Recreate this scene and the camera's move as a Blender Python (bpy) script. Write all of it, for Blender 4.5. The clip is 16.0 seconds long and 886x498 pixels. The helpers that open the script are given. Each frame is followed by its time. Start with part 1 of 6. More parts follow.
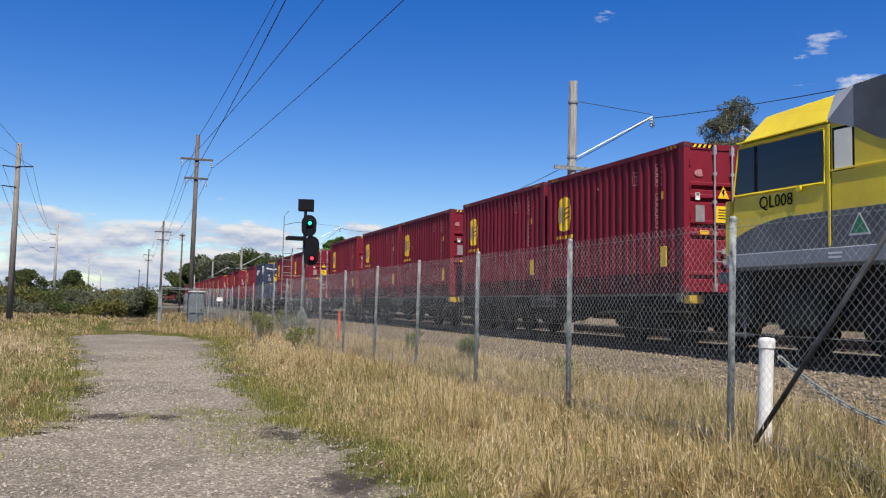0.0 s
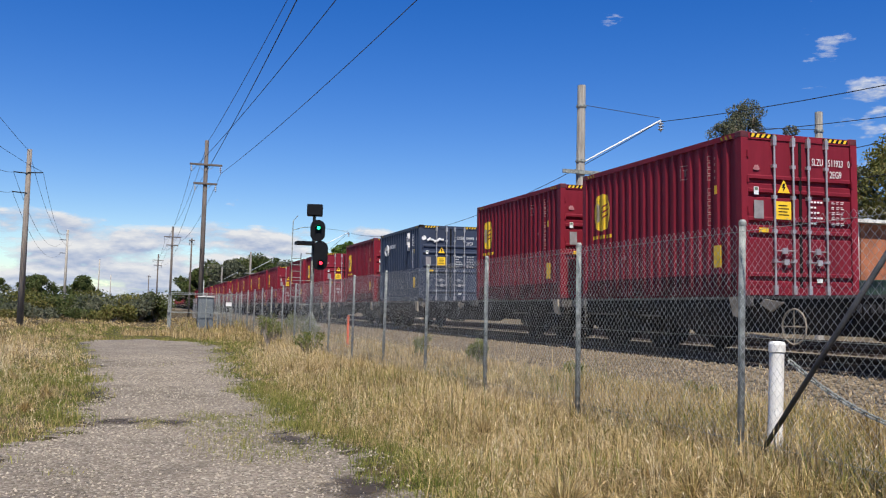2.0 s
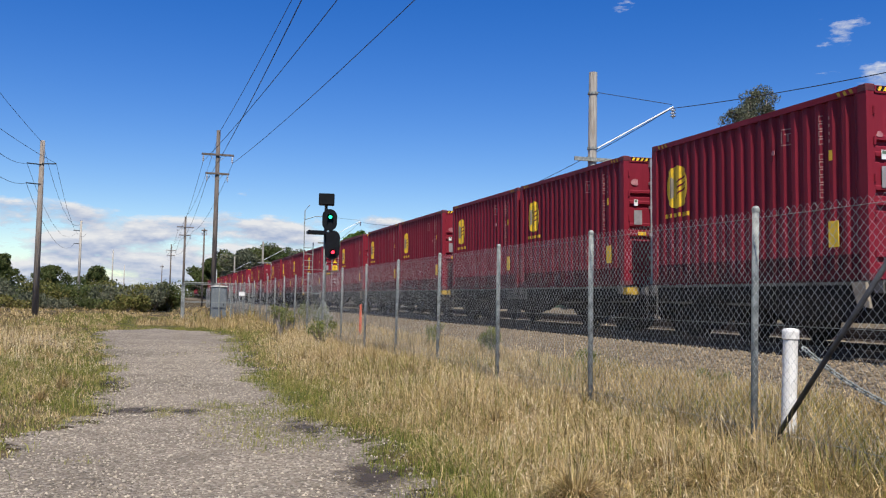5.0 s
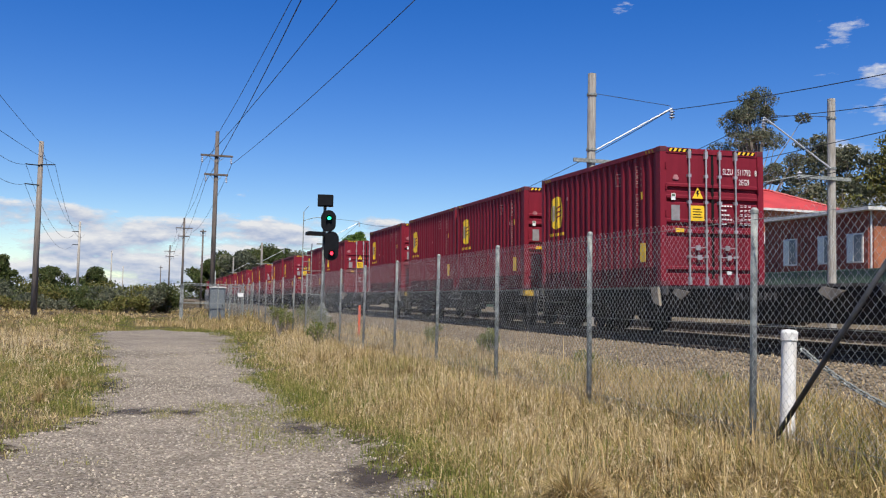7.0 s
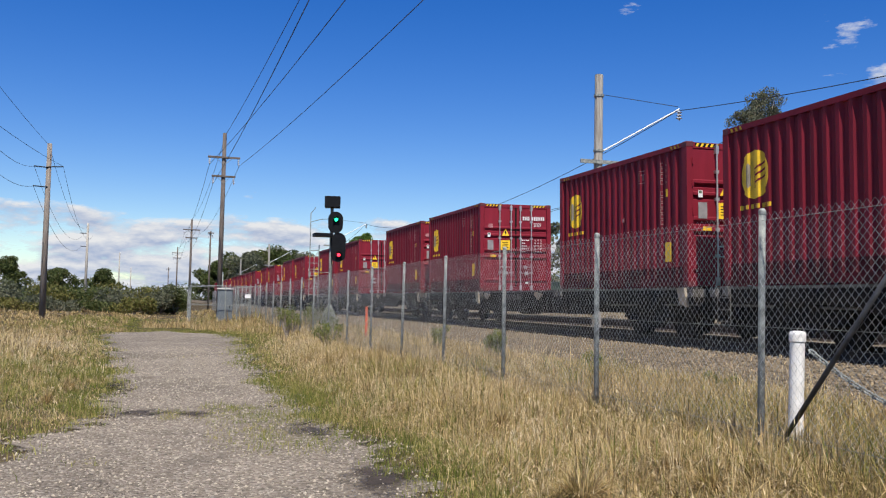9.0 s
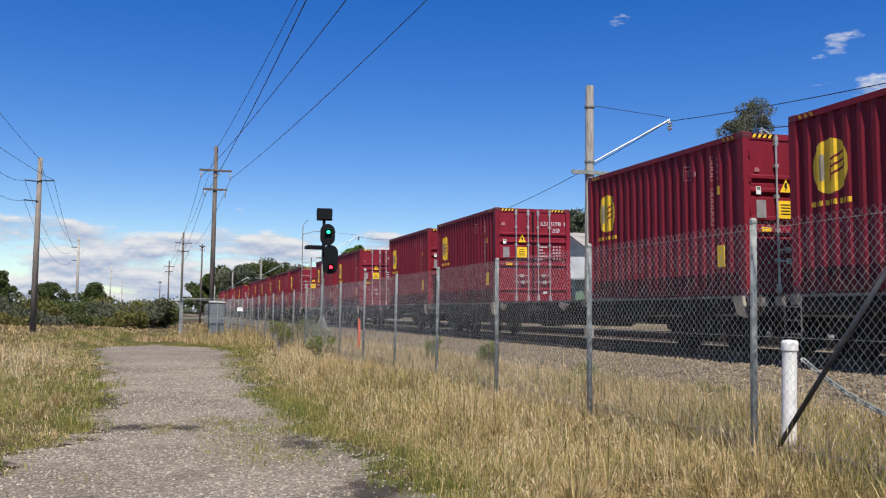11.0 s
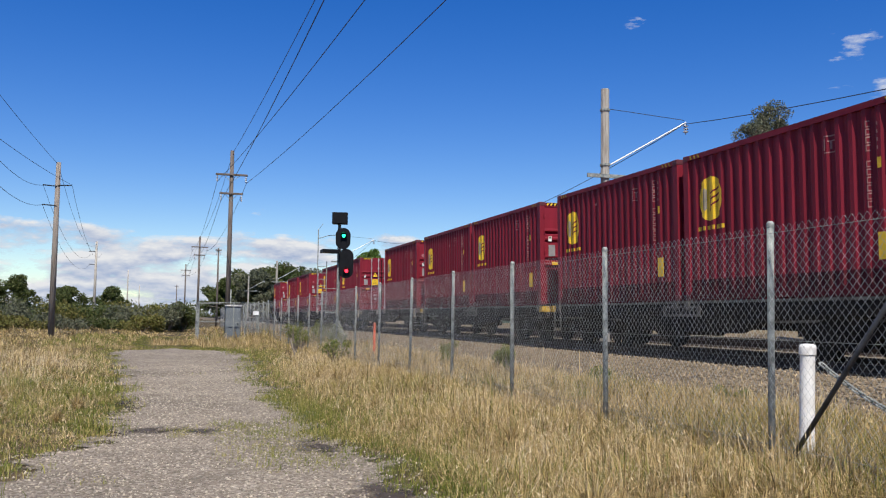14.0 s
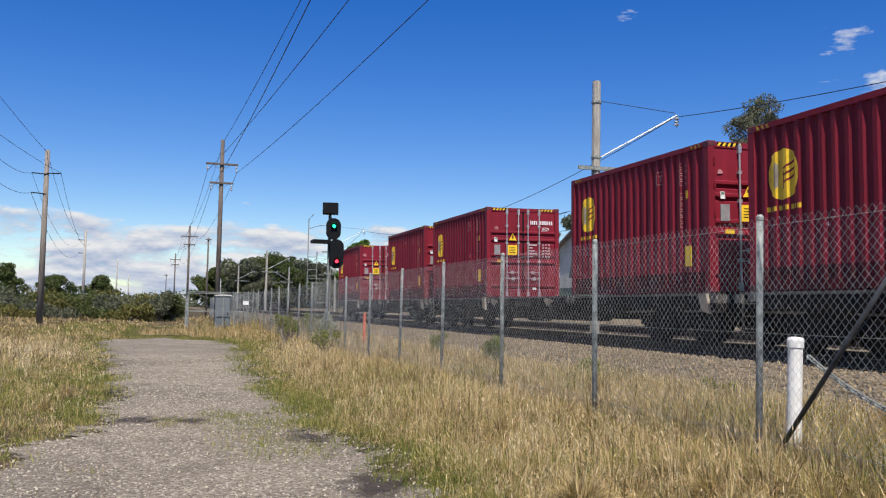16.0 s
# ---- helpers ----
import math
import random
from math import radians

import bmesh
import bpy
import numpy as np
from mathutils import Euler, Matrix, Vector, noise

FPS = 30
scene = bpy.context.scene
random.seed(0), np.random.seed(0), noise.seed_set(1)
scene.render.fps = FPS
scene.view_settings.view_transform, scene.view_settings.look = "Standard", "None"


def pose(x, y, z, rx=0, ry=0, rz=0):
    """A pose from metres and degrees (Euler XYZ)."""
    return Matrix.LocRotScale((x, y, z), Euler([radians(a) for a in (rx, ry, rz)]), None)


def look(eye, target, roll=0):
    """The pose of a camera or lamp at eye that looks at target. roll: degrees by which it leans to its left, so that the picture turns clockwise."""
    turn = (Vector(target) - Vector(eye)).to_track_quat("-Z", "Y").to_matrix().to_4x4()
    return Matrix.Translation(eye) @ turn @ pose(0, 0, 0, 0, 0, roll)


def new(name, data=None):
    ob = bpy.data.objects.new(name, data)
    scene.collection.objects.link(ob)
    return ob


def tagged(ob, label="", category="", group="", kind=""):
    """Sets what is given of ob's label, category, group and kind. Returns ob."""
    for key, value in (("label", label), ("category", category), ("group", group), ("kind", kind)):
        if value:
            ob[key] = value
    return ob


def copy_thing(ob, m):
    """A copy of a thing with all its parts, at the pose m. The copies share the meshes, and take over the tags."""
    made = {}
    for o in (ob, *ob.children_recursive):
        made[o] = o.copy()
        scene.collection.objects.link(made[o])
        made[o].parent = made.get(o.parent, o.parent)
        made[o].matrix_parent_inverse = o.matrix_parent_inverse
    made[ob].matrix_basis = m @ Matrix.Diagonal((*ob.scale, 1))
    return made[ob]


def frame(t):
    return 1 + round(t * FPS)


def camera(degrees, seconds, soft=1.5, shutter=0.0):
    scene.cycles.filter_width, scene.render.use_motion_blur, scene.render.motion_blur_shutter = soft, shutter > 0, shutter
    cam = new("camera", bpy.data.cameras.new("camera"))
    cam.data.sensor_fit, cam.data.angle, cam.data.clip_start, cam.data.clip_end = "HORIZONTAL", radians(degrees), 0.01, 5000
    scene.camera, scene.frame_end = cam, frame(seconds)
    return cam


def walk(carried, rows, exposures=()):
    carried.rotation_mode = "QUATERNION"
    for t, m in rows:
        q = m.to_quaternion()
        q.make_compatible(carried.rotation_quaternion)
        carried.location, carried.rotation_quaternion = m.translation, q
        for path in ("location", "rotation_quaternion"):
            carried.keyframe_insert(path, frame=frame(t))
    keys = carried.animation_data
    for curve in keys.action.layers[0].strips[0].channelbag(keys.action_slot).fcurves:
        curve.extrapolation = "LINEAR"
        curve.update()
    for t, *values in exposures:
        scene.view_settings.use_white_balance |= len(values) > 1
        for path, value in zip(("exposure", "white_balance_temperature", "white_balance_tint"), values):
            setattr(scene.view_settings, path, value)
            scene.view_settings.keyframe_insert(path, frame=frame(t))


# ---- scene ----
SECONDS = 16.0
cam = camera(52.05, SECONDS, soft=1.15)
EYE = 1.5
# seconds, yaw, pitch, roll of the hand-held camera, which stays at one spot
TURNS = [
    (0.0, -18.669, 3.745, -1.602), (0.5, -18.789, 3.902, -1.396), (1.0, -18.483, 3.866, -1.478),
    (1.5, -18.371, 3.940, -1.427), (2.0, -18.111, 4.010, -1.466), (2.5, -17.747, 3.749, -1.241),
    (3.0, -17.673, 3.541, -1.073), (3.5, -17.610, 3.563, -1.012), (4.0, -17.385, 3.392, -1.087),
    (6.5, -17.376, 3.241, -1.264), (7.0, -17.420, 3.345, -1.230), (7.5, -17.484, 3.643, -1.226),
    (8.0, -17.195, 3.686, -1.223), (8.5, -16.973, 3.395, -1.200), (11.0, -17.437, 4.157, -0.776),
    (11.5, -18.015, 4.473, -0.930), (12.0, -17.380, 4.441, -1.000), (12.5, -16.626, 4.241, -1.045),
    (13.0, -16.481, 4.197, -0.818), (13.5, -16.542, 4.180, -0.780), (14.0, -16.471, 4.379, -0.784),
    (14.5, -16.265, 4.302, -0.588), (15.0, -16.443, 3.933, -0.722), (15.5, -16.724, 4.028, -1.063),
    (16.0, -17.099, 3.826, -1.135)]
walk(cam, [(t, pose(0, 0, EYE, 90 + p, r, y)) for t, y, p, r in TURNS])

# ---------------------------------------------------------------- sky, sun
SUN_EL, SUN_AZ = radians(56), radians(191)      # azimuth clockwise from +y: behind the camera, a little to its left
world = bpy.data.worlds.new("sky")
scene.world = world
world.use_nodes = True
wn, wl = world.node_tree.nodes, world.node_tree.links
sky = wn.new("ShaderNodeTexSky")
sky.sky_type = 'NISHITA'
sky.sun_disc = False
sky.sun_elevation, sky.sun_rotation = SUN_EL, SUN_AZ
sky.air_density, sky.dust_density, sky.ozone_density = 1.0, 0.0, 4.0
wn["Background"].inputs["Strength"].default_value = 0.091
deep = wn.new("ShaderNodeHueSaturation")
deep.inputs["Saturation"].default_value, deep.inputs["Hue"].default_value = 1.4, 0.519
wl.new(sky.outputs[0], deep.inputs["Color"])
wl.new(deep.outputs[0], wn["Background"].inputs["Color"])
sun_data = bpy.data.lights.new("sun", 'SUN')
sun_data.energy, sun_data.angle, sun_data.color = 4.8, radians(0.53), (1.0, 0.95, 0.87)
sun = new("sun", sun_data)
to_sun = Vector((math.sin(SUN_AZ) * math.cos(SUN_EL), math.cos(SUN_AZ) * math.cos(SUN_EL), math.sin(SUN_EL)))
sun.matrix_world = look(to_sun * 300, (0, 0, 0))
scene.view_settings.exposure = 0.42

# ---------------------------------------------------------------- materials


def material(name, colour, rough=0.7, metal=0.0, vary=0.25, scale=4.0, bump=0.2, bump_scale=60.0, tone=None,
             random_tone=0.0, island=False, spec=0.5, stretch=None, depth=0.02):
    """Base colour that wanders at two scales, with fine relief; tone: a second colour for stains and wear."""
    m = bpy.data.materials.new(name)
    m.use_nodes = True
    n, l = m.node_tree.nodes, m.node_tree.links
    b = n["Principled BSDF"]
    b.inputs["Roughness"].default_value, b.inputs["Metallic"].default_value = rough, metal
    b.inputs["Specular IOR Level"].default_value = spec
    co = n.new("ShaderNodeTexCoord")
    src = co.outputs["Object"]
    if stretch:
        mp = n.new("ShaderNodeMapping")
        mp.inputs["Scale"].default_value = stretch
        l.new(src, mp.inputs["Vector"])
        src = mp.outputs["Vector"]
    big, small = n.new("ShaderNodeTexNoise"), n.new("ShaderNodeTexNoise")
    big.inputs["Scale"].default_value, small.inputs["Scale"].default_value = scale, scale * 11
    big.inputs["Detail"].default_value, small.inputs["Detail"].default_value = 5, 3
    for t in (big, small):
        l.new(src, t.inputs["Vector"])
    c2 = tone or tuple(v * (1 - 2 * vary) for v in colour)
    ramp = n.new("ShaderNodeValToRGB")
    ramp.color_ramp.elements[0].position, ramp.color_ramp.elements[1].position = 0.36, 0.64
    ramp.color_ramp.elements[0].color, ramp.color_ramp.elements[1].color = (*c2, 1), (*colour, 1)
    l.new(big.outputs["Fac"], ramp.inputs["Fac"])
    hsv = n.new("ShaderNodeHueSaturation")
    mr = n.new("ShaderNodeMapRange")
    mr.inputs["To Min"].default_value, mr.inputs["To Max"].default_value = 1 - vary, 1 + vary
    l.new(small.outputs["Fac"], mr.inputs["Value"])
    l.new(ramp.outputs["Color"], hsv.inputs["Color"])
    value = mr.outputs["Result"]
    if random_tone:
        if island:
            rnd = n.new("ShaderNodeNewGeometry").outputs["Random Per Island"]
        else:
            rnd = n.new("ShaderNodeObjectInfo").outputs["Random"]
        mr2 = n.new("ShaderNodeMapRange")
        mr2.inputs["To Min"].default_value, mr2.inputs["To Max"].default_value = 1 - random_tone, 1 + random_tone
        l.new(rnd, mr2.inputs["Value"])
        mul = n.new("ShaderNodeMath")
        mul.operation = 'MULTIPLY'
        l.new(value, mul.inputs[0])
        l.new(mr2.outputs["Result"], mul.inputs[1])
        value = mul.outputs[0]
    l.new(value, hsv.inputs["Value"])
    l.new(hsv.outputs["Color"], b.inputs["Base Color"])
    if bump:
        bt = n.new("ShaderNodeTexNoise")
        bt.inputs["Scale"].default_value, bt.inputs["Detail"].default_value = bump_scale, 4
        l.new(src, bt.inputs["Vector"])
        bp = n.new("ShaderNodeBump")
        bp.inputs["Strength"].default_value, bp.inputs["Distance"].default_value = bump, depth
        l.new(bt.outputs["Fac"], bp.inputs["Height"])
        l.new(bp.outputs["Normal"], b.inputs["Normal"])
    return m


def blades(name, colours, patch=0.25):
    """Grass or leaves: each island takes a colour from the list, patches of the field lean one way."""
    m = bpy.data.materials.new(name)
    m.use_nodes = True
    n, l = m.node_tree.nodes, m.node_tree.links
    b = n["Principled BSDF"]
    b.inputs["Roughness"].default_value = 0.65
    b.inputs["Specular IOR Level"].default_value = 0.3
    geo, co, noise_t = n.new("ShaderNodeNewGeometry"), n.new("ShaderNodeTexCoord"), n.new("ShaderNodeTexNoise")
    noise_t.inputs["Scale"].default_value = patch
    noise_t.inputs["Detail"].default_value = 3
    l.new(co.outputs["Object"], noise_t.inputs["Vector"])
    mr = n.new("ShaderNodeMapRange")
    mr.inputs["From Min"].default_value, mr.inputs["From Max"].default_value = 0.32, 0.68
    mr.inputs["To Min"].default_value, mr.inputs["To Max"].default_value = 0.0, 0.4
    l.new(noise_t.outputs["Fac"], mr.inputs["Value"])
    rnd = n.new("ShaderNodeMath")
    rnd.operation = 'MULTIPLY_ADD'
    rnd.inputs[1].default_value = 0.6
    l.new(geo.outputs["Random Per Island"], rnd.inputs[0])
    l.new(mr.outputs["Result"], rnd.inputs[2])
    ramp = n.new("ShaderNodeValToRGB")
    e = ramp.color_ramp.elements
    while len(e) < len(colours):
        e.new(0.5)
    for i, c in enumerate(colours):
        e[i].position = i / (len(colours) - 1)
        e[i].color = (*c, 1)
    l.new(rnd.outputs[0], ramp.inputs["Fac"])
    l.new(ramp.outputs["Color"], b.inputs["Base Color"])
    tr = n.new("ShaderNodeBsdfTranslucent")
    l.new(ramp.outputs["Color"], tr.inputs["Color"])
    mix = n.new("ShaderNodeMixShader")
    mix.inputs["Fac"].default_value = 0.3
    l.new(b.outputs[0], mix.inputs[1])
    l.new(tr.outputs[0], mix.inputs[2])
    l.new(mix.outputs[0], n["Material Output"].inputs["Surface"])
    return m


def glow(name, colour, strength):
    m = bpy.data.materials.new(name)
    m.use_nodes = True
    b = m.node_tree.nodes["Principled BSDF"]
    b.inputs["Base Color"].default_value = (*colour, 1)
    b.inputs["Emission Color"].default_value = (*colour, 1)
    b.inputs["Emission Strength"].default_value = strength
    return m


def stones(name, palette, size, bump=0.9, depth=0.03, stain_amount=0.85, ragged=False):
    """Loose broken stone: cells of their own tone with rounded relief."""
    m = bpy.data.materials.new(name)
    m.use_nodes = True
    n, l = m.node_tree.nodes, m.node_tree.links
    b = n["Principled BSDF"]
    b.inputs["Roughness"].default_value = 0.9
    b.inputs["Specular IOR Level"].default_value = 0.2
    co, vo, no, big = n.new("ShaderNodeTexCoord"), n.new("ShaderNodeTexVoronoi"), n.new("ShaderNodeTexNoise"), n.new("ShaderNodeTexNoise")
    vo.inputs["Scale"].default_value = 1 / size
    no.inputs["Scale"].default_value, no.inputs["Detail"].default_value = 0.9, 6
    big.inputs["Scale"].default_value, big.inputs["Detail"].default_value = 0.35, 4
    for t in (vo, no, big):
        l.new(co.outputs["Object"], t.inputs["Vector"])
    sep = n.new("ShaderNodeSeparateColor")
    l.new(vo.outputs["Color"], sep.inputs["Color"])
    ramp = n.new("ShaderNodeValToRGB")
    e = ramp.color_ramp.elements
    while len(e) < len(palette):
        e.new(0.5)
    for i, c in enumerate(palette):
        e[i].position, e[i].color = i / (len(palette) - 1), (*c, 1)
    l.new(sep.outputs[0], ramp.inputs["Fac"])
    hsv = n.new("ShaderNodeHueSaturation")
    mr = n.new("ShaderNodeMapRange")
    mr.inputs["From Min"].default_value, mr.inputs["From Max"].default_value = 0.3, 0.7
    mr.inputs["To Min"].default_value, mr.inputs["To Max"].default_value = 0.72, 1.22
    l.new(big.outputs["Fac"], mr.inputs["Value"])
    l.new(mr.outputs["Result"], hsv.inputs["Value"])
    l.new(ramp.outputs["Color"], hsv.inputs["Color"])
    # dark damp earth shows through in patches
    stain, mixc = n.new("ShaderNodeValToRGB"), n.new("ShaderNodeMix")
    stain.color_ramp.elements[0].position, stain.color_ramp.elements[1].position = 0.56, 0.66
    l.new(no.outputs["Fac"], stain.inputs["Fac"])
    mixc.data_type = 'RGBA'
    sc = n.new("ShaderNodeMath")
    sc.operation = 'MULTIPLY'
    sc.inputs[1].default_value = stain_amount
    l.new(stain.outputs["Color"], sc.inputs[0])
    l.new(sc.outputs[0], mixc.inputs["Factor"])
    l.new(hsv.outputs["Color"], mixc.inputs["A"])
    mixc.inputs["B"].default_value = (0.075, 0.058, 0.042, 1)
    l.new(mixc.outputs["Result"], b.inputs["Base Color"])
    bp = n.new("ShaderNodeBump")
    bp.inputs["Strength"].default_value, bp.inputs["Distance"].default_value = bump, depth
    inv = n.new("ShaderNodeMath")
    inv.operation = 'SUBTRACT'
    inv.inputs[0].default_value = 1.0
    l.new(vo.outputs["Distance"], inv.inputs[1])
    l.new(inv.outputs[0], bp.inputs["Height"])
    l.new(bp.outputs["Normal"], b.inputs["Normal"])
    if ragged:
        # the sheet frays out into the soil where its margin attribute runs to nothing
        at, fine, fray, cut = n.new("ShaderNodeAttribute"), n.new("ShaderNodeTexNoise"), n.new("ShaderNodeMath"), n.new("ShaderNodeMapRange")
        at.attribute_name = "margin"
        fine.inputs["Scale"].default_value, fine.inputs["Detail"].default_value = 2.6, 7
        l.new(co.outputs["Object"], fine.inputs["Vector"])
        fray.operation = 'MULTIPLY_ADD'
        fray.inputs[1].default_value = 1.7
        l.new(fine.outputs["Fac"], fray.inputs[0])
        l.new(at.outputs["Fac"], fray.inputs[2])
        cut.inputs["From Min"].default_value, cut.inputs["From Max"].default_value = 1.08, 1.28
        l.new(fray.outputs[0], cut.inputs["Value"])
        tr, mix = n.new("ShaderNodeBsdfTransparent"), n.new("ShaderNodeMixShader")
        l.new(cut.outputs["Result"], mix.inputs["Fac"])
        l.new(tr.outputs[0], mix.inputs[1])
        l.new(b.outputs[0], mix.inputs[2])
        l.new(mix.outputs[0], n["Material Output"].inputs["Surface"])
    return m


MAROON = material("maroon container paint", (0.205, 0.014, 0.027), 0.55, vary=0.16, scale=0.9, bump=0.06, tone=(0.155, 0.01, 0.02), random_tone=0.1, stretch=(2.2, 2.2, 0.22), spec=0.2)
MAROON_DARK = material("dark maroon lower band", (0.095, 0.013, 0.019), 0.8, vary=0.25, scale=2, bump=0.1, tone=(0.04, 0.013, 0.015), spec=0.15)
NAVY = material("navy container paint", (0.03, 0.042, 0.075), 0.5, vary=0.15, scale=0.9, bump=0.06, tone=(0.022, 0.03, 0.055))
CAST = material("dark corner steel", (0.13, 0.02, 0.025), 0.6, vary=0.2, scale=6)
ZINC = material("zinc-plated steel", (0.55, 0.53, 0.52), 0.45, 0.6, vary=0.15, scale=5, bump=0.05)
YELLOW = material("yellow marking", (0.88, 0.55, 0.02), 0.55, vary=0.1, scale=6, bump=0.02)
FADED = material("faded cream lettering", (0.36, 0.2, 0.17), 0.7, vary=0.2, scale=8, bump=0.02, tone=(0.26, 0.1, 0.09))
GRIMYELLOW = material("grimy yellow paint", (0.5, 0.32, 0.035), 0.75, vary=0.35, scale=7, bump=0.1, tone=(0.16, 0.1, 0.03), spec=0.2)
WHITE = material("white marking", (0.75, 0.74, 0.72), 0.6, vary=0.1, scale=6, bump=0.02)
GREY_PLATE = material("grey plate", (0.27, 0.25, 0.25), 0.6, vary=0.15, scale=5, bump=0.03)
BLACK = material("black rubber and grime", (0.012, 0.011, 0.011), 0.8, vary=0.3, scale=5, bump=0.1, spec=0.15)
UNDER = material("grimy black underframe", (0.012, 0.011, 0.01), 0.85, vary=0.35, scale=3, bump=0.2, tone=(0.022, 0.017, 0.014), spec=0.1)
SILL = material("weathered grey sill", (0.13, 0.12, 0.105), 0.75, vary=0.3, scale=3, bump=0.1, tone=(0.05, 0.042, 0.035))
TAN = material("dusty tan steel flap", (0.36, 0.3, 0.22), 0.8, vary=0.2, scale=4, bump=0.1)
WHEEL = material("wheel steel", (0.022, 0.018, 0.015), 0.75, 0.2, vary=0.25, scale=6, spec=0.15)
RAIL = material("rusty rail steel", (0.045, 0.03, 0.022), 0.8, 0.1, vary=0.3, scale=3)
RAILTOP = material("dull rail head", (0.06, 0.05, 0.042), 0.6, 0.2, vary=0.1, scale=3, bump=0)
CONCRETE = material("concrete", (0.42, 0.4, 0.36), 0.9, vary=0.18, scale=3, bump=0.3, tone=(0.3, 0.28, 0.25))
SLEEPER = material("dark brown sleeper", (0.07, 0.055, 0.042), 0.9, vary=0.25, scale=3, bump=0.3, tone=(0.045, 0.034, 0.026), spec=0.2)
BALLAST_DARK = stones("dark ballast", [(0.02, 0.017, 0.013), (0.04, 0.033, 0.025), (0.06, 0.049, 0.036), (0.03, 0.025, 0.019)], 0.065, depth=0.05)
GALV = material("galvanised steel", (0.33, 0.345, 0.315), 0.75, 0.1, vary=0.4, scale=14, bump=0.3, tone=(0.15, 0.16, 0.15), spec=0.25)
MESHWIRE = material("weathered galvanised wire", (0.5, 0.51, 0.5), 0.5, 0.3, vary=0.25, scale=6, bump=0)
DARKPIPE = material("dark weathered pipe", (0.075, 0.078, 0.085), 0.6, 0.3, vary=0.25, scale=8)
POLEWOOD = material("weathered pole timber", (0.15, 0.12, 0.1), 0.9, vary=0.25, scale=3, bump=0.5, bump_scale=12, stretch=(9, 9, 0.5), tone=(0.08, 0.066, 0.056))
POLEMID = material("grey-brown pole timber", (0.25, 0.215, 0.18), 0.9, vary=0.25, scale=3, bump=0.5, bump_scale=12, stretch=(9, 9, 0.5), tone=(0.16, 0.13, 0.105))
POLEPALE = material("pale grey mast timber", (0.41, 0.385, 0.335), 0.9, vary=0.22, scale=3, bump=0.4, bump_scale=12, stretch=(8, 8, 0.5), tone=(0.26, 0.23, 0.19))
PORCELAIN = material("insulator porcelain", (0.5, 0.52, 0.55), 0.2, vary=0.05, scale=3, bump=0)
WIRE = material("dark conductor", (0.03, 0.032, 0.036), 0.6, vary=0.1, scale=3, bump=0)
WHITEPAINT = material("chipped white paint", (0.78, 0.77, 0.74), 0.7, vary=0.08, scale=7, bump=0.15, tone=(0.66, 0.64, 0.6))
ORANGE = material("orange marker plastic", (0.75, 0.13, 0.05), 0.5, vary=0.1, scale=8, bump=0.05)
SIGNALBLACK = material("matt black signal housing", (0.006, 0.007, 0.009), 0.6, vary=0.2, scale=5, bump=0.05, spec=0.15)
CABINET = material("grey-green cabinet steel", (0.15, 0.17, 0.18), 0.5, vary=0.1, scale=2, bump=0.05)
LOCOYELLOW = material("locomotive yellow paint", (0.8, 0.62, 0.02), 0.35, vary=0.08, scale=1.2, bump=0.02, tone=(0.68, 0.5, 0.02))
LOCOGREY = material("locomotive grey paint", (0.12, 0.128, 0.135), 0.5, vary=0.15, scale=1.5, bump=0.03, spec=0.3)
LOCOPALE = material("locomotive pale grey paint", (0.26, 0.275, 0.3), 0.45, vary=0.1, scale=1.5, bump=0.03)
GLASS_DARK = material("tinted cab glass", (0.012, 0.014, 0.016), 0.06, vary=0.05, scale=1, bump=0)
GLASS = material("window glass", (0.12, 0.15, 0.17), 0.08, vary=0.1, scale=1, bump=0)
SANDBOX = material("dusty dark grey paint", (0.032, 0.036, 0.033), 0.85, vary=0.2, scale=2, bump=0.1, spec=0.1)
BADGE = material("green badge enamel", (0.02, 0.2, 0.08), 0.4, vary=0.1, scale=3, bump=0)
CURTAIN_DAYLIGHT = material("pale blind and see-through daylight", (0.85, 0.86, 0.72), 0.8, vary=0.06, scale=3, bump=0.05)
BRICK_O = material("orange brick", (0.4, 0.14, 0.065), 0.85, vary=0.2, scale=1.5, bump=0.4, bump_scale=25)
BRICK_SHADED = material("dark red shaded brick", (0.27, 0.07, 0.045), 0.85, vary=0.2, scale=1.5, bump=0.4, bump_scale=25)
ROOFRED = material("red roof sheet", (0.5, 0.055, 0.05), 0.5, vary=0.12, scale=0.8, bump=0.1)
ROOFGREY = material("grey roof tiles", (0.33, 0.3, 0.27), 0.8, vary=0.2, scale=1, bump=0.3)
RENDERED = material("cream render", (0.66, 0.6, 0.5), 0.85, vary=0.1, scale=0.8, bump=0.1)
GREENSHEET = material("green sheet metal", (0.12, 0.19, 0.12), 0.55, vary=0.15, scale=1, bump=0.05, random_tone=0.1)
TRIM = material("white gutter trim", (0.68, 0.66, 0.6), 0.6, vary=0.1, scale=2, bump=0.05)
GRAVEL = stones("gravel track", [(0.12, 0.098, 0.074), (0.23, 0.19, 0.142), (0.33, 0.275, 0.21), (0.17, 0.14, 0.103), (0.5, 0.435, 0.345)], 0.026, stain_amount=0.3, ragged=True)
BALLAST = stones("track ballast", [(0.085, 0.066, 0.043), (0.165, 0.13, 0.084), (0.25, 0.2, 0.132), (0.125, 0.096, 0.06)], 0.065, depth=0.05)
SOIL = material("dry grassy soil", (0.11, 0.08, 0.045), 0.95, vary=0.4, scale=1.1, bump=1.0, bump_scale=26, tone=(0.055, 0.045, 0.022), spec=0.1)
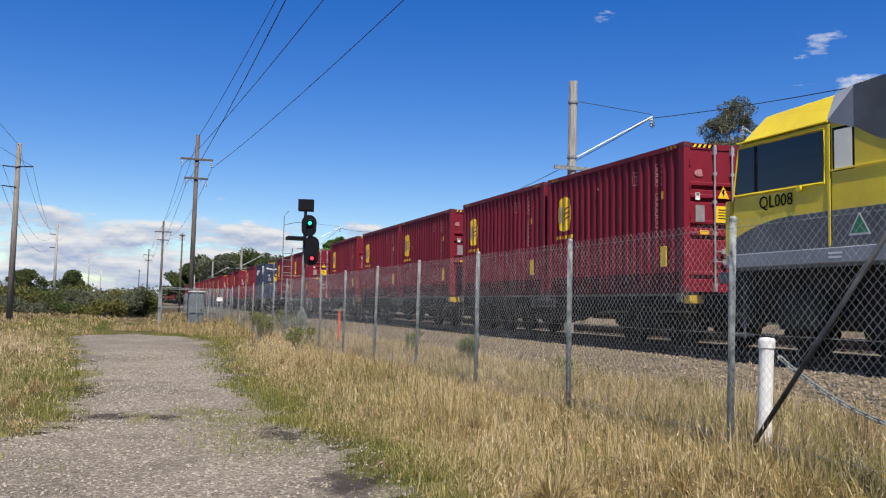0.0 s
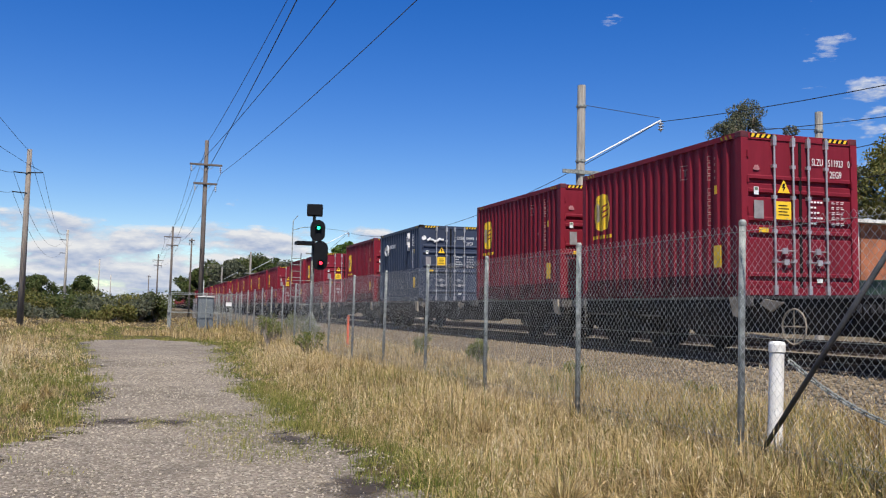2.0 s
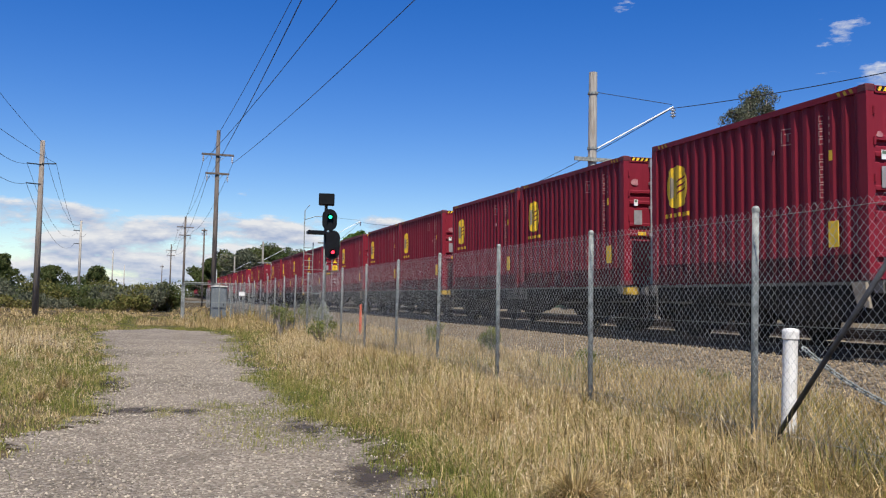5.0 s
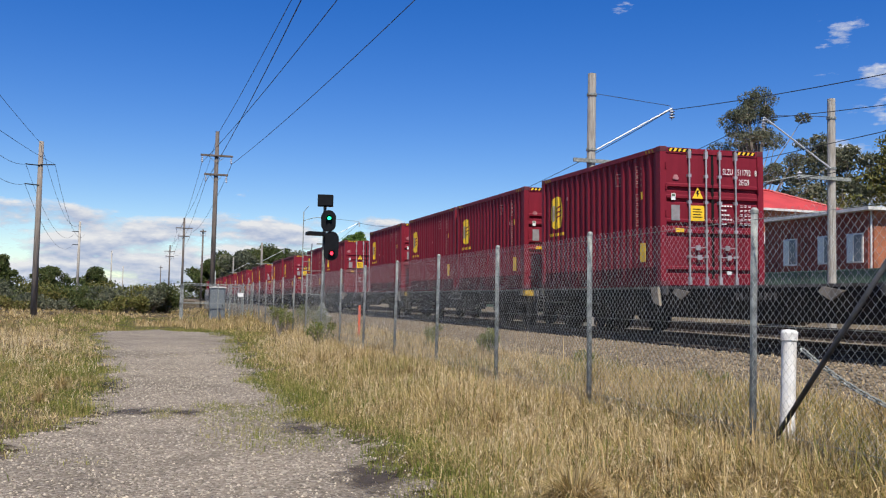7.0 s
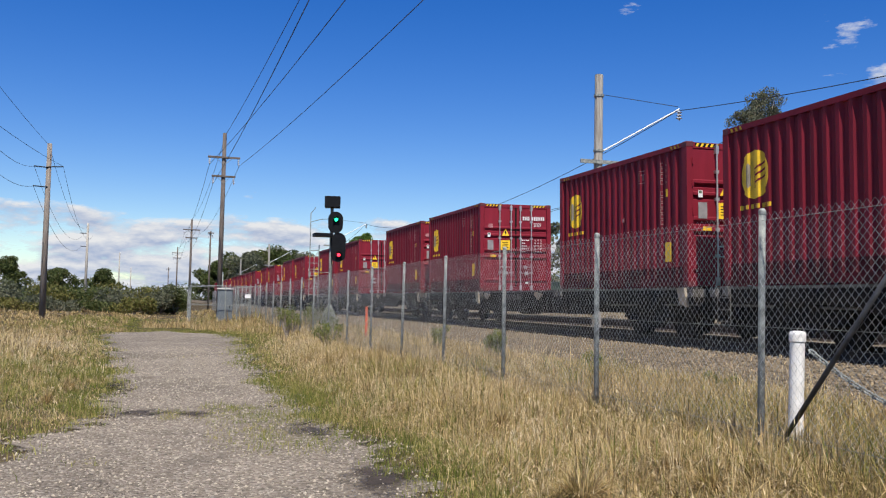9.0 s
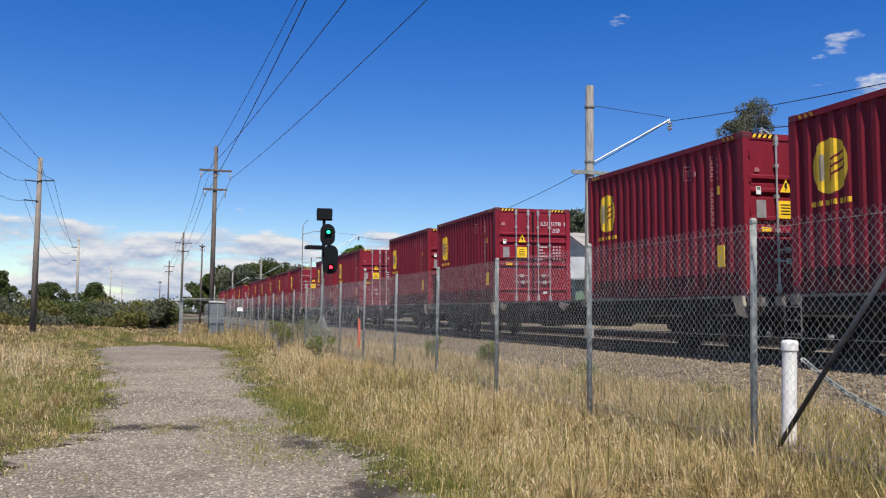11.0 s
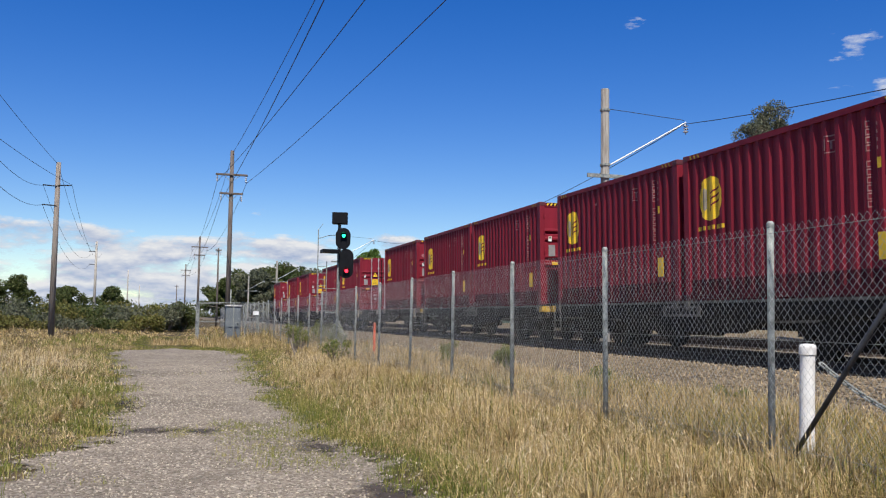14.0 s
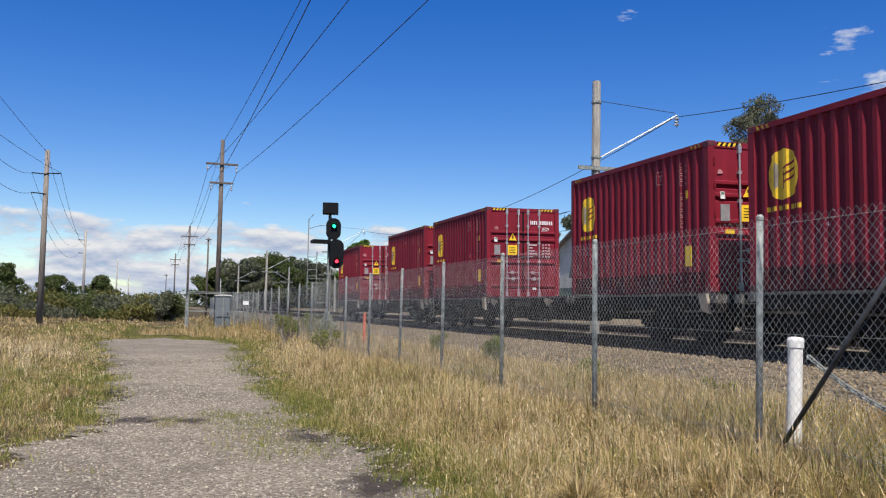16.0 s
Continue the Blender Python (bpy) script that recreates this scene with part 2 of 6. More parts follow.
STRAW = blades("dry grass", [(0.08, 0.1, 0.018), (0.43, 0.37, 0.11), (0.13, 0.088, 0.032), (0.68, 0.505, 0.225), (0.14, 0.095, 0.038), (0.8, 0.62, 0.33), (0.31, 0.2, 0.085), (0.9, 0.75, 0.48)], 0.45)
GREENGRASS = blades("short green grass", [(0.055, 0.085, 0.012), (0.17, 0.2, 0.03), (0.1, 0.115, 0.022), (0.3, 0.29, 0.065), (0.42, 0.34, 0.13), (0.2, 0.165, 0.05)], 0.8)
STALK = blades("pale seed stalks", [(0.6, 0.43, 0.23), (0.76, 0.6, 0.36), (0.88, 0.77, 0.53)], 0.5)
LEAF = blades("eucalypt leaves", [(0.055, 0.066, 0.04), (0.095, 0.108, 0.064), (0.15, 0.15, 0.09), (0.22, 0.2, 0.135)], 0.15)
LEAF_DARK = blades("scrub leaves", [(0.03, 0.045, 0.012), (0.055, 0.08, 0.018), (0.1, 0.115, 0.032), (0.13, 0.1, 0.05)], 0.1)
LEAF_BRIGHT = blades("bright tree leaves", [(0.06, 0.12, 0.02), (0.1, 0.17, 0.03), (0.14, 0.2, 0.05)], 0.4)
BARK = material("pale bark", (0.33, 0.28, 0.22), 0.9, vary=0.2, scale=2, bump=0.4, bump_scale=10, tone=(0.2, 0.16, 0.13))

# ---------------------------------------------------------------- mesh tools


class Shape:
    """Collects boxes, tubes and sheets into one mesh."""

    def __init__(self):
        self.v, self.f = [], []

    def add(self, verts, faces):
        k = len(self.v)
        self.v += [tuple(p) for p in verts]
        self.f += [tuple(i + k for i in f) for f in faces]
        return self

    def box(self, x0, y0, z0, x1, y1, z1, m=None):
        p = [(x, y, z) for x in (x0, x1) for y in (y0, y1) for z in (z0, z1)]
        if m is not None:
            p = [m @ Vector(q) for q in p]
        return self.add(p, [(0, 1, 3, 2), (4, 6, 7, 5), (0, 4, 5, 1), (2, 3, 7, 6), (0, 2, 6, 4), (1, 5, 7, 3)])

    def tube(self, a, b, r, seg=8, r2=None, caps=True):
        a, b = Vector(a), Vector(b)
        r2 = r if r2 is None else r2
        q = (b - a).to_track_quat('Z', 'Y')
        ring = [Vector((math.cos(2 * math.pi * i / seg), math.sin(2 * math.pi * i / seg), 0)) for i in range(seg)]
        verts = [a + q @ (c * r) for c in ring] + [b + q @ (c * r2) for c in ring]
        faces = [(i, (i + 1) % seg, seg + (i + 1) % seg, seg + i) for i in range(seg)]
        if caps:
            faces += [tuple(reversed(range(seg))), tuple(range(seg, 2 * seg))]
        return self.add(verts, faces)

    def path(self, pts, r, seg=5):
        """One bent tube through the points."""
        pts = [Vector(p) for p in pts]
        n = len(pts)
        verts, faces = [], []
        for k, p in enumerate(pts):
            d = pts[min(k + 1, n - 1)] - pts[max(k - 1, 0)]
            side = d.cross(Vector((0, 0, 1)) if abs(d.normalized().z) < 0.9 else Vector((1, 0, 0))).normalized()
            up = side.cross(d).normalized()
            verts += [p + r * (side * math.cos(2 * math.pi * i / seg) + up * math.sin(2 * math.pi * i / seg)) for i in range(seg)]
        for k in range(n - 1):
            for i in range(seg):
                j = (i + 1) % seg
                faces.append((k * seg + i, k * seg + j, (k + 1) * seg + j, (k + 1) * seg + i))
        faces += [tuple(reversed(range(seg))), tuple(range((n - 1) * seg, n * seg))]
        return self.add(verts, faces)

    def prism(self, outline, a, b, axis='x'):
        """A flat outline of (u, w) pushed from a to b along an axis."""
        put = {'x': lambda s, u, w: (s, u, w), 'y': lambda s, u, w: (u, s, w), 'z': lambda s, u, w: (u, w, s)}[axis]
        n = len(outline)
        verts = [put(a, u, w) for u, w in outline] + [put(b, u, w) for u, w in outline]
        return self.add(verts, [tuple(range(n)), tuple(reversed(range(n, 2 * n)))] + [(i, n + i, n + (i + 1) % n, (i + 1) % n) for i in range(n)])

    def lathe(self, profile, seg=10, m=None):
        """(radius, height) pairs turned about z."""
        verts, faces = [], []
        for r, z in profile:
            for i in range(seg):
                p = Vector((r * math.cos(2 * math.pi * i / seg), r * math.sin(2 * math.pi * i / seg), z))
                verts.append(m @ p if m is not None else p)
        for k in range(len(profile) - 1):
            for i in range(seg):
                j = (i + 1) % seg
                faces.append((k * seg + i, k * seg + j, (k + 1) * seg + j, (k + 1) * seg + i))
        faces += [tuple(reversed(range(seg))), tuple(range((len(profile) - 1) * seg, len(profile) * seg))]
        return self.add(verts, faces)

    def mesh(self, name, bevel=0.0):
        me = bpy.data.meshes.new(name)
        me.from_pydata(self.v, [], self.f)
        bm = bmesh.new()
        bm.from_mesh(me)
        bmesh.ops.recalc_face_normals(bm, faces=bm.faces)
        if bevel:
            bmesh.ops.bevel(bm, geom=bm.edges[:], offset=bevel, segments=1, affect='EDGES', clamp_overlap=True)
        bm.to_mesh(me)
        bm.free()
        return me


def part(name, shape, mat, parent=None, label="", at=None, bevel=0.0, smooth=False):
    me = shape.mesh(name, bevel) if isinstance(shape, Shape) else shape
    if not me.materials:
        me.materials.append(mat)
    if smooth:
        me.polygons.foreach_set("use_smooth", [True] * len(me.polygons))
    ob = new(name, me)
    ob.parent = parent
    if at is not None:
        ob.matrix_basis = at
    if label:
        tagged(ob, label)
    return ob


def thing(name, label, category, m=None, group="", kind=""):
    ob = new(name)
    ob.empty_display_size = 0.2
    if m is not None:
        ob.matrix_basis = m
    return tagged(ob, label, category, group, kind)


def words(text, size, depth=0.002, squeeze=1.0):
    cu = bpy.data.curves.new("lettering", 'FONT')
    cu.body, cu.size, cu.extrude, cu.resolution_u = text, size, depth, 2
    ob = bpy.data.objects.new("lettering", cu)
    scene.collection.objects.link(ob)
    me = bpy.data.meshes.new_from_object(ob.evaluated_get(bpy.context.evaluated_depsgraph_get()))
    bpy.data.objects.remove(ob)
    me.materials.clear()
    me.transform(Matrix.Diagonal((squeeze, 1, 1, 1)))
    return me


def raw_mesh(name, verts, faces, mat, size):
    """A large mesh from arrays; every face has the same number of corners."""
    me = bpy.data.meshes.new(name)
    me.vertices.add(len(verts))
    me.vertices.foreach_set("co", np.asarray(verts, np.float32).ravel())
    me.loops.add(len(faces) * size)
    me.loops.foreach_set("vertex_index", np.asarray(faces, np.int32).ravel())
    me.polygons.add(len(faces))
    me.polygons.foreach_set("loop_start", np.arange(len(faces), dtype=np.int32) * size)
    me.update(calc_edges=True)
    me.materials.append(mat)
    return me

# ---------------------------------------------------------------- ground, path, tracks
CX, RAILZ = 11.08, 0.894      # centre line of the freight track and its rail level
PROFILE = [(-3000, 0.3), (-400, 0.2), (-60, 0.15), (-12, 0.1), (-3, 0.05), (-1.3, 0.0), (2.0, 0.0), (3.2, 0.1), (4.75, 0.27), (6.5, 0.38),
           (7.4, 0.40), (8.6, 0.38), (13.4, 0.40), (13.8, 0.42), (24.0, 0.42), (25.5, 0.6), (27.5, 1.2), (40, 1.4), (120, 2.0), (600, 3.0), (3000, 6.0)]


def ground_z(x, y=0.0):
    xs, zs = [p[0] for p in PROFILE], [p[1] for p in PROFILE]
    return np.interp(x, xs, zs)


def grid_sheet(name, xs, ys, zf, mat):
    X, Y = np.meshgrid(np.array(xs, float), np.array(ys, float))
    V = np.stack([X, Y, zf(X, Y)], -1).reshape(-1, 3)
    nx, ny = len(xs), len(ys)
    i = (np.arange(ny - 1)[:, None] * nx + np.arange(nx - 1)).ravel()
    return raw_mesh(name, V, np.stack([i, i + 1, i + nx + 1, i + nx], -1), mat, 4)


def rough(X, Y):
    near = np.clip(1 - np.hypot(X, Y) / 120, 0, 1)
    lumps = 0.03 * np.sin(X * 2.1 + 1.3 * np.sin(Y * 0.7)) * np.sin(Y * 1.3 + 0.8 * np.sin(X)) + 0.04 * np.sin(X * 0.6 + Y * 0.37)
    grassy = np.clip(np.minimum(np.maximum(-1.3 - X, X - 2.0), 7.4 - X) / 1.5, 0, 1)
    return ground_z(X) + near * lumps * grassy


gx = sorted(set([-3000, -1500, -700, -400, -200, -120, -60, -40, -30] + list(np.arange(-24, 9, 0.5)) + [p[0] for p in PROFILE] + [15, 20, 60, 90, 200, 350, 1200]))
gy = sorted(set([-3000, -1000, -300, -100, -40, -15] + list(np.arange(-5, 62, 0.5)) + [70, 80, 100, 120, 150, 200, 300, 500, 900, 1600, 3000]))
tagged(part("ground", grid_sheet("ground", gx, gy, rough, SOIL), SOIL), "dry grassy earth sloping up to the railway", "ground", kind="structure")

PATH_L = [(-20, -2.6), (3, -2.2), (8.0, -1.75), (9.6, -1.35), (11.4, -0.9), (14.8, -0.7), (20, -1.0), (28, -1.6), (35, -2.3), (39, -2.2), (41, -0.6)]
PATH_R = [(-20, 2.2), (3, 2.3), (7.2, 2.15), (10.6, 1.95), (13.6, 1.75), (20, 1.9), (28, 2.4), (35, 2.75), (39, 2.2), (41, 0.6)]


def path_edges(y):
    wob = 0.16 * np.sin(y * 1.7) + 0.1 * np.sin(y * 4.1 + 1)
    return (np.interp(y, *zip(*PATH_L)) + wob, np.interp(y, *zip(*PATH_R)) + 0.14 * np.sin(y * 1.3 + 2) + 0.1 * np.sin(y * 3.7))


def path_z(x, y):
    l_, r_ = path_edges(y)
    u = np.clip((x - l_) / (r_ - l_), 0, 1)
    return 0.012 + (0.02 * np.sin(3.1 * x + y * 0.5) + 0.018) * np.sin(np.pi * u)


def gravel_path():
    """The gravel sheet reaches past its worn edges; its margin tells how far inside them a point lies."""
    ys = np.arange(-20, 44.1, 0.25)
    lo, hi = path_edges(ys)
    u = np.linspace(0, 1, 21)[None]
    X = (lo - 0.55)[:, None] * (1 - u) + (hi + 0.55)[:, None] * u
    Y = np.broadcast_to(ys[:, None], X.shape)
    Z = np.maximum(path_z(X, Y), ground_z(X) + 0.012) + 0.004
    inside = np.minimum(np.minimum(X - lo[:, None], hi[:, None] - X) + 0.3, (42.5 - Y) * 0.35)
    k = np.arange(len(ys) - 1)[:, None] * 21 + np.arange(20)
    k = k.ravel()
    me = raw_mesh("gravel_path", np.stack([X, Y, Z], -1).reshape(-1, 3), np.stack([k, k + 1, k + 22, k + 21], -1), GRAVEL, 4)
    me.attributes.new("margin", 'FLOAT', 'POINT').data.foreach_set("value", np.clip(inside, -1, 1).astype(np.float32).ravel())
    tagged(part("gravel_path", me, GRAVEL), "grey-brown gravel service track with worn ragged edges", "path", kind="structure")


gravel_path()


def mud_material():
    """Dark damp earth whose film thins out raggedly from the middle of the patch."""
    m = material("damp dark mud", (0.07, 0.052, 0.038), 0.7, vary=0.3, scale=5, bump=0.5, bump_scale=40, tone=(0.04, 0.032, 0.025), spec=0.25)
    n, l = m.node_tree.nodes, m.node_tree.links
    at, no, ad, mr = n.new("ShaderNodeAttribute"), n.new("ShaderNodeTexNoise"), n.new("ShaderNodeMath"), n.new("ShaderNodeMapRange")
    at.attribute_name = "margin"
    no.inputs["Scale"].default_value, no.inputs["Detail"].default_value = 3.5, 7
    l.new(n["Texture Coordinate"].outputs["Object"], no.inputs["Vector"])
    ad.operation = 'MULTIPLY_ADD'
    ad.inputs[1].default_value = 1.5
    l.new(no.outputs["Fac"], ad.inputs[0])
    l.new(at.outputs["Fac"], ad.inputs[2])
    mr.inputs["From Min"].default_value, mr.inputs["From Max"].default_value, mr.inputs["To Max"].default_value = 0.82, 1.55, 0.9
    l.new(ad.outputs[0], mr.inputs["Value"])
    tr, mix = n.new("ShaderNodeBsdfTransparent"), n.new("ShaderNodeMixShader")
    l.new(mr.outputs["Result"], mix.inputs["Fac"])
    l.new(tr.outputs[0], mix.inputs[1])
    l.new(n["Principled BSDF"].outputs[0], mix.inputs[2])
    l.new(mix.outputs[0], n["Material Output"].inputs["Surface"])
    return m


MUD = mud_material()


def mud_patch(cx, cy, rx, ry, turn=0.0):
    v, f, mg = [], [], []
    for k in range(9):
        for i in range(24):
            q, rr = 2 * math.pi * i / 24, k / 8
            ux, uy = rx * rr * math.cos(q), ry * rr * math.sin(q)
            x, y = cx + ux * math.cos(turn) - uy * math.sin(turn), cy + ux * math.sin(turn) + uy * math.cos(turn)
            v.append((x, y, float(max(path_z(x, y), ground_z(x) + 0.012)) + 0.012))
            mg.append(0.85 - 1.15 * rr)
    for k in range(8):
        for i in range(24):
            j = (i + 1) % 24
            f.append((k * 24 + i, k * 24 + j, (k + 1) * 24 + j, (k + 1) * 24 + i))
    me = raw_mesh("mud_patch", v, f, MUD, 4)
    me.attributes.new("margin", 'FLOAT', 'POINT').data.foreach_set("value", np.array(mg, np.float32))
    tagged(part("mud_patch", me, MUD), "dark damp mud patch worn into the gravel track", "mud", kind="structure")


for spot in ((-0.25, 12.3, 0.6, 0.55, 0.0), (0.38, 11.9, 0.34, 0.6, 0.2), (1.62, 10.4, 0.42, 1.0, 0.1), (1.75, 7.5, 0.5, 1.3, -0.15), (-0.75, 16.3, 0.35, 0.9, 0.0)):
    mud_patch(*spot)

# ballast bed of the freight line, and of the two electric tracks beyond it
bed = Shape().prism([(7.45, 0.37), (9.5, 0.70), (12.6, 0.72), (13.6, 0.38)], -40, 700, 'y')
tagged(part("ballast_bed", bed, BALLAST), "brown crushed-stone ballast shoulder of the railway", "ballast", kind="structure")
bed2 = Shape().prism([(13.62, 0.38), (14.4, 0.68), (15.8, 0.72), (23.0, 0.72), (25.2, 0.78), (26.9, 1.18), (27.2, 0.3)], -40, 700, 'y')
tagged(part("ballast_bed_2", bed2, BALLAST), "brown crushed-stone ballast under the electric tracks", "ballast", kind="structure")

# a darker strip of ballast between the freight rails
dark_middle = Shape().prism([(10.2, 0.66), (10.22, 0.728), (11.94, 0.728), (11.96, 0.66)], -40, 200, 'y')
tagged(part("ballast_middle", dark_middle, BALLAST_DARK), "darker ballast between the freight rails", "ballast", kind="structure")

rng = np.random.default_rng(3)
ico = np.array([(0, 0, 1), (0.9, 0, 0.1), (0.2, 0.9, 0), (-0.8, 0.4, -0.1), (-0.6, -0.7, 0.1), (0.4, -0.85, -0.05), (0, 0, -0.8)])
ico_f = np.array([(0, 1, 2), (0, 2, 3), (0, 3, 4), (0, 4, 5), (0, 5, 1), (6, 2, 1), (6, 3, 2), (6, 4, 3), (6, 5, 4), (6, 1, 5)])


def scatter_stones(name, pts, sizes, mat, label, category):
    n = len(pts)
    a = rng.uniform(0, 2 * np.pi, n)
    base = ico[None] * (1 + rng.uniform(-0.3, 0.3, (n, 7, 1)))
    c, s = np.cos(a)[:, None], np.sin(a)[:, None]
    V = np.stack([base[..., 0] * c - base[..., 1] * s, base[..., 0] * s + base[..., 1] * c, base[..., 2] * 0.7], -1) * sizes[:, None, None] + pts[:, None]
    F = (ico_f[None] + 7 * np.arange(n)[:, None, None]).reshape(-1, 3)
    tagged(part(name, raw_mesh(name, V.reshape(-1, 3), F, mat, 3), mat), label, category, kind="stuff")


STONE = material("ballast stone", (0.24, 0.187, 0.12), 0.9, vary=0.2, scale=6, bump=0.3, random_tone=0.45, island=True, tone=(0.17, 0.13, 0.09), spec=0.2)
PEBBLE = material("pale pebble", (0.39, 0.335, 0.255), 0.9, vary=0.15, scale=9, bump=0.2, random_tone=0.6, island=True, tone=(0.34, 0.29, 0.225), spec=0.2)
n = 15000
sx, sy = rng.uniform(7.35, 10.25, n), 6 + 44 * rng.uniform(0, 1, n) ** 1.5
scatter_stones("ballast_stones", np.stack([sx, sy, np.interp(sx, [7.35, 9.5, 10.5], [0.36, 0.70, 0.72])], -1), rng.uniform(0.018, 0.045, n), STONE, "loose brown ballast stones beside the rail", "stones")
n = 24000
sy = 4.5 + 24 * rng.uniform(0, 1, n) ** 1.5
l_, r_ = path_edges(sy)
sx = l_ - 0.15 + (r_ - l_ + 0.4) * rng.uniform(0, 1, n)
scatter_stones("path_pebbles", np.stack([sx, sy, np.maximum(path_z(sx, sy), ground_z(sx) + 0.012) + 0.006], -1), 0.005 + 0.014 * rng.uniform(0, 1, n) ** 2, PEBBLE, "loose pale pebbles on the gravel track", "stones")


def rails(name, cx, label, cant=0.0):
    t = thing(name, label, "railway track", kind="structure")
    for side in (-1, 1):
        x, z = cx + side * 0.7525, RAILZ + side * cant
        s = Shape().prism([(x - 0.07, z - 0.153), (x + 0.07, z - 0.153), (x + 0.07, z - 0.14), (x + 0.012, z - 0.12), (x + 0.012, z - 0.045), (x + 0.035, z - 0.035),
                           (x + 0.035, z - 0.006), (x - 0.035, z - 0.006), (x - 0.035, z - 0.035), (x - 0.012, z - 0.045), (x - 0.012, z - 0.12), (x - 0.07, z - 0.14)], -40, 700, 'y')
        part("rail", s, RAIL, t)
        part("rail_head", Shape().box(x - 0.033, -40, z - 0.006, x + 0.033, 700, z), RAILTOP, t, "polished running surface")
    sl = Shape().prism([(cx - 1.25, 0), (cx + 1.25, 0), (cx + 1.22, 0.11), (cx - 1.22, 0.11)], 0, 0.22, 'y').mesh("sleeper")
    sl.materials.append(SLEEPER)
    for k in range(110):
        ob = new("sleeper", sl)
        ob.parent = t
        ob.matrix_basis = pose(0, 4 + 0.62 * k, RAILZ - 0.262)


rails("track_freight", CX, "freight railway track with dull brown rails on concrete sleepers", 0.013)
rails("track_up", 17.4, "electrified railway track on concrete sleepers")
rails("track_down", 21.3, "electrified railway track on concrete sleepers")

# ---------------------------------------------------------------- chain-link fence
FX, FTOP = 4.75, 2.32


def link_mesh(length, height, seg=3, h=0.039, hz=0.038, r=0.0017):
    nw, ns = int(length / h), int(height / hz)
    i = np.arange(nw)[:, None]
    k = np.arange(ns + 1)[None]
    yy = np.where((i + k) % 2 == 0, i * h, (i + 1) * h)
    zz = np.broadcast_to(k * hz, yy.shape)
    xx = np.where((i + k) % 2 == 0, -0.002, 0.002)
    P = np.stack([xx, yy, zz], -1)
    # a triangular wire along each zigzag
    off = np.array([(r, 0, 0), (-r * 0.5, r * 0.87, 0), (-r * 0.5, -r * 0.87, 0)])
    V = (P[:, :, None] + off[None, None]).reshape(-1, 3)
    idx = np.arange(nw * (ns + 1) * 3).reshape(nw, ns + 1, 3)
    fs = []
    for a in range(3):
        b = (a + 1) % 3
        fs.append(np.stack([idx[:, :-1, a], idx[:, :-1, b], idx[:, 1:, b], idx[:, 1:, a]], -1).reshape(-1, 4))
    return raw_mesh("chain_link", V, np.concatenate(fs), MESHWIRE, 4)


def fence():
    t = thing("chain_link_fence", "galvanised chain-link fence on round steel posts along the railway", "fence")
    post = Shape().tube((0, 0, -0.3), (0, 0, 2.06), 0.029, 12).tube((0, 0, 2.06), (0, 0, 2.075), 0.029, 12, 0.014).mesh("post")
    cap = Shape().lathe([(0.033, 2.04), (0.033, 2.07), (0.018, 2.09)], 10).mesh("post_cap")
    link, link_far = link_mesh(3.0, 2.03), link_mesh(3.0, 2.03, 3, 0.085, 0.07, 0.0019)
    strand = Shape().tube((0, 0, 0), (0, 3.0, 0), 0.0025, 5).mesh("strand")
    ys = [6.48 + 3 * k for k in range(-1, 31)]
    for k, y in enumerate(ys):
        lean = rng.uniform(-0.6, 0.6), rng.uniform(-0.6, 0.6)
        z = FTOP - 2.06
        if k != 0:
            p = part("post", post, GALV, t, at=pose(FX, y, z, lean[0], lean[1]), smooth=True)
            part("post_cap", cap, GALV, p)
        part("chain_link", link if k < 9 else link_far, MESHWIRE, t, at=pose(FX - 0.036, y, z + 0.03))
        for h in (0.25, 1.1, 1.98):
            part("strand", strand, GALV, t, at=pose(FX - 0.04, y, z + h))
    strain = part("strain_post", Shape().tube((FX, 4.7, 0), (FX, 4.7, 2.42), 0.038, 12), GALV, t, smooth=True)
    part("brace", Shape().tube((FX - 0.06, 6.32, 0.24), (FX - 0.06, 4.7, 2.12), 0.02, 10), DARKPIPE, t, "dark weathered diagonal brace pipe", smooth=True)


fence()


def bollard(m):
    t = thing("bollard", "chipped white round timber bollard in long grass", "bollard", m, "chained bollards")
    part("shaft", Shape().lathe([(0.064, -0.2), (0.061, 0.99), (0.07, 1.0), (0.07, 1.062), (0.06, 1.083), (0.02, 1.09)], 20), WHITEPAINT, t)
    part("eye_bolt", Shape().tube((0.05, -0.06, 0.93), (0.09, -0.12, 0.93), 0.012, 6), RAIL, t, "rusty eye bolt")
    return t


bollard(pose(5.14, 6.55, 0.24, 1.2, 0.6))
bollard(pose(5.3, 3.2, 0.24))
chain = thing("chain", "galvanised steel chain sagging from a white bollard", "chain")
link_s = Shape()
ringp = [Vector((0.018 * math.cos(a), 0.026 * math.sin(a) + (0.016 if math.sin(a) > 0 else -0.016), 0)) for a in np.linspace(0, 2 * math.pi, 11)]
link_s.path(ringp, 0.0085, 5)
link_me = link_s.mesh("chain_link_ring")
link_me.materials.append(GALV)
nl = 52
pts = [Vector((5.2 + 0.1 * s, 6.43 - 3.2 * s, 1.17 - 4 * 0.46 * s * (1 - s) - 0.0 * s)) for s in np.linspace(0, 1, nl + 1)]
for k in range(nl):
    d = pts[k + 1] - pts[k]
    ob = new("ring", link_me)
    ob.parent = chain
    ob.matrix_basis = Matrix.Translation((pts[k] + pts[k + 1]) / 2) @ d.to_track_quat('Y', 'Z').to_matrix().to_4x4() @ pose(0, 0, 0, 0, 90 * (k % 2) + 20, 0)

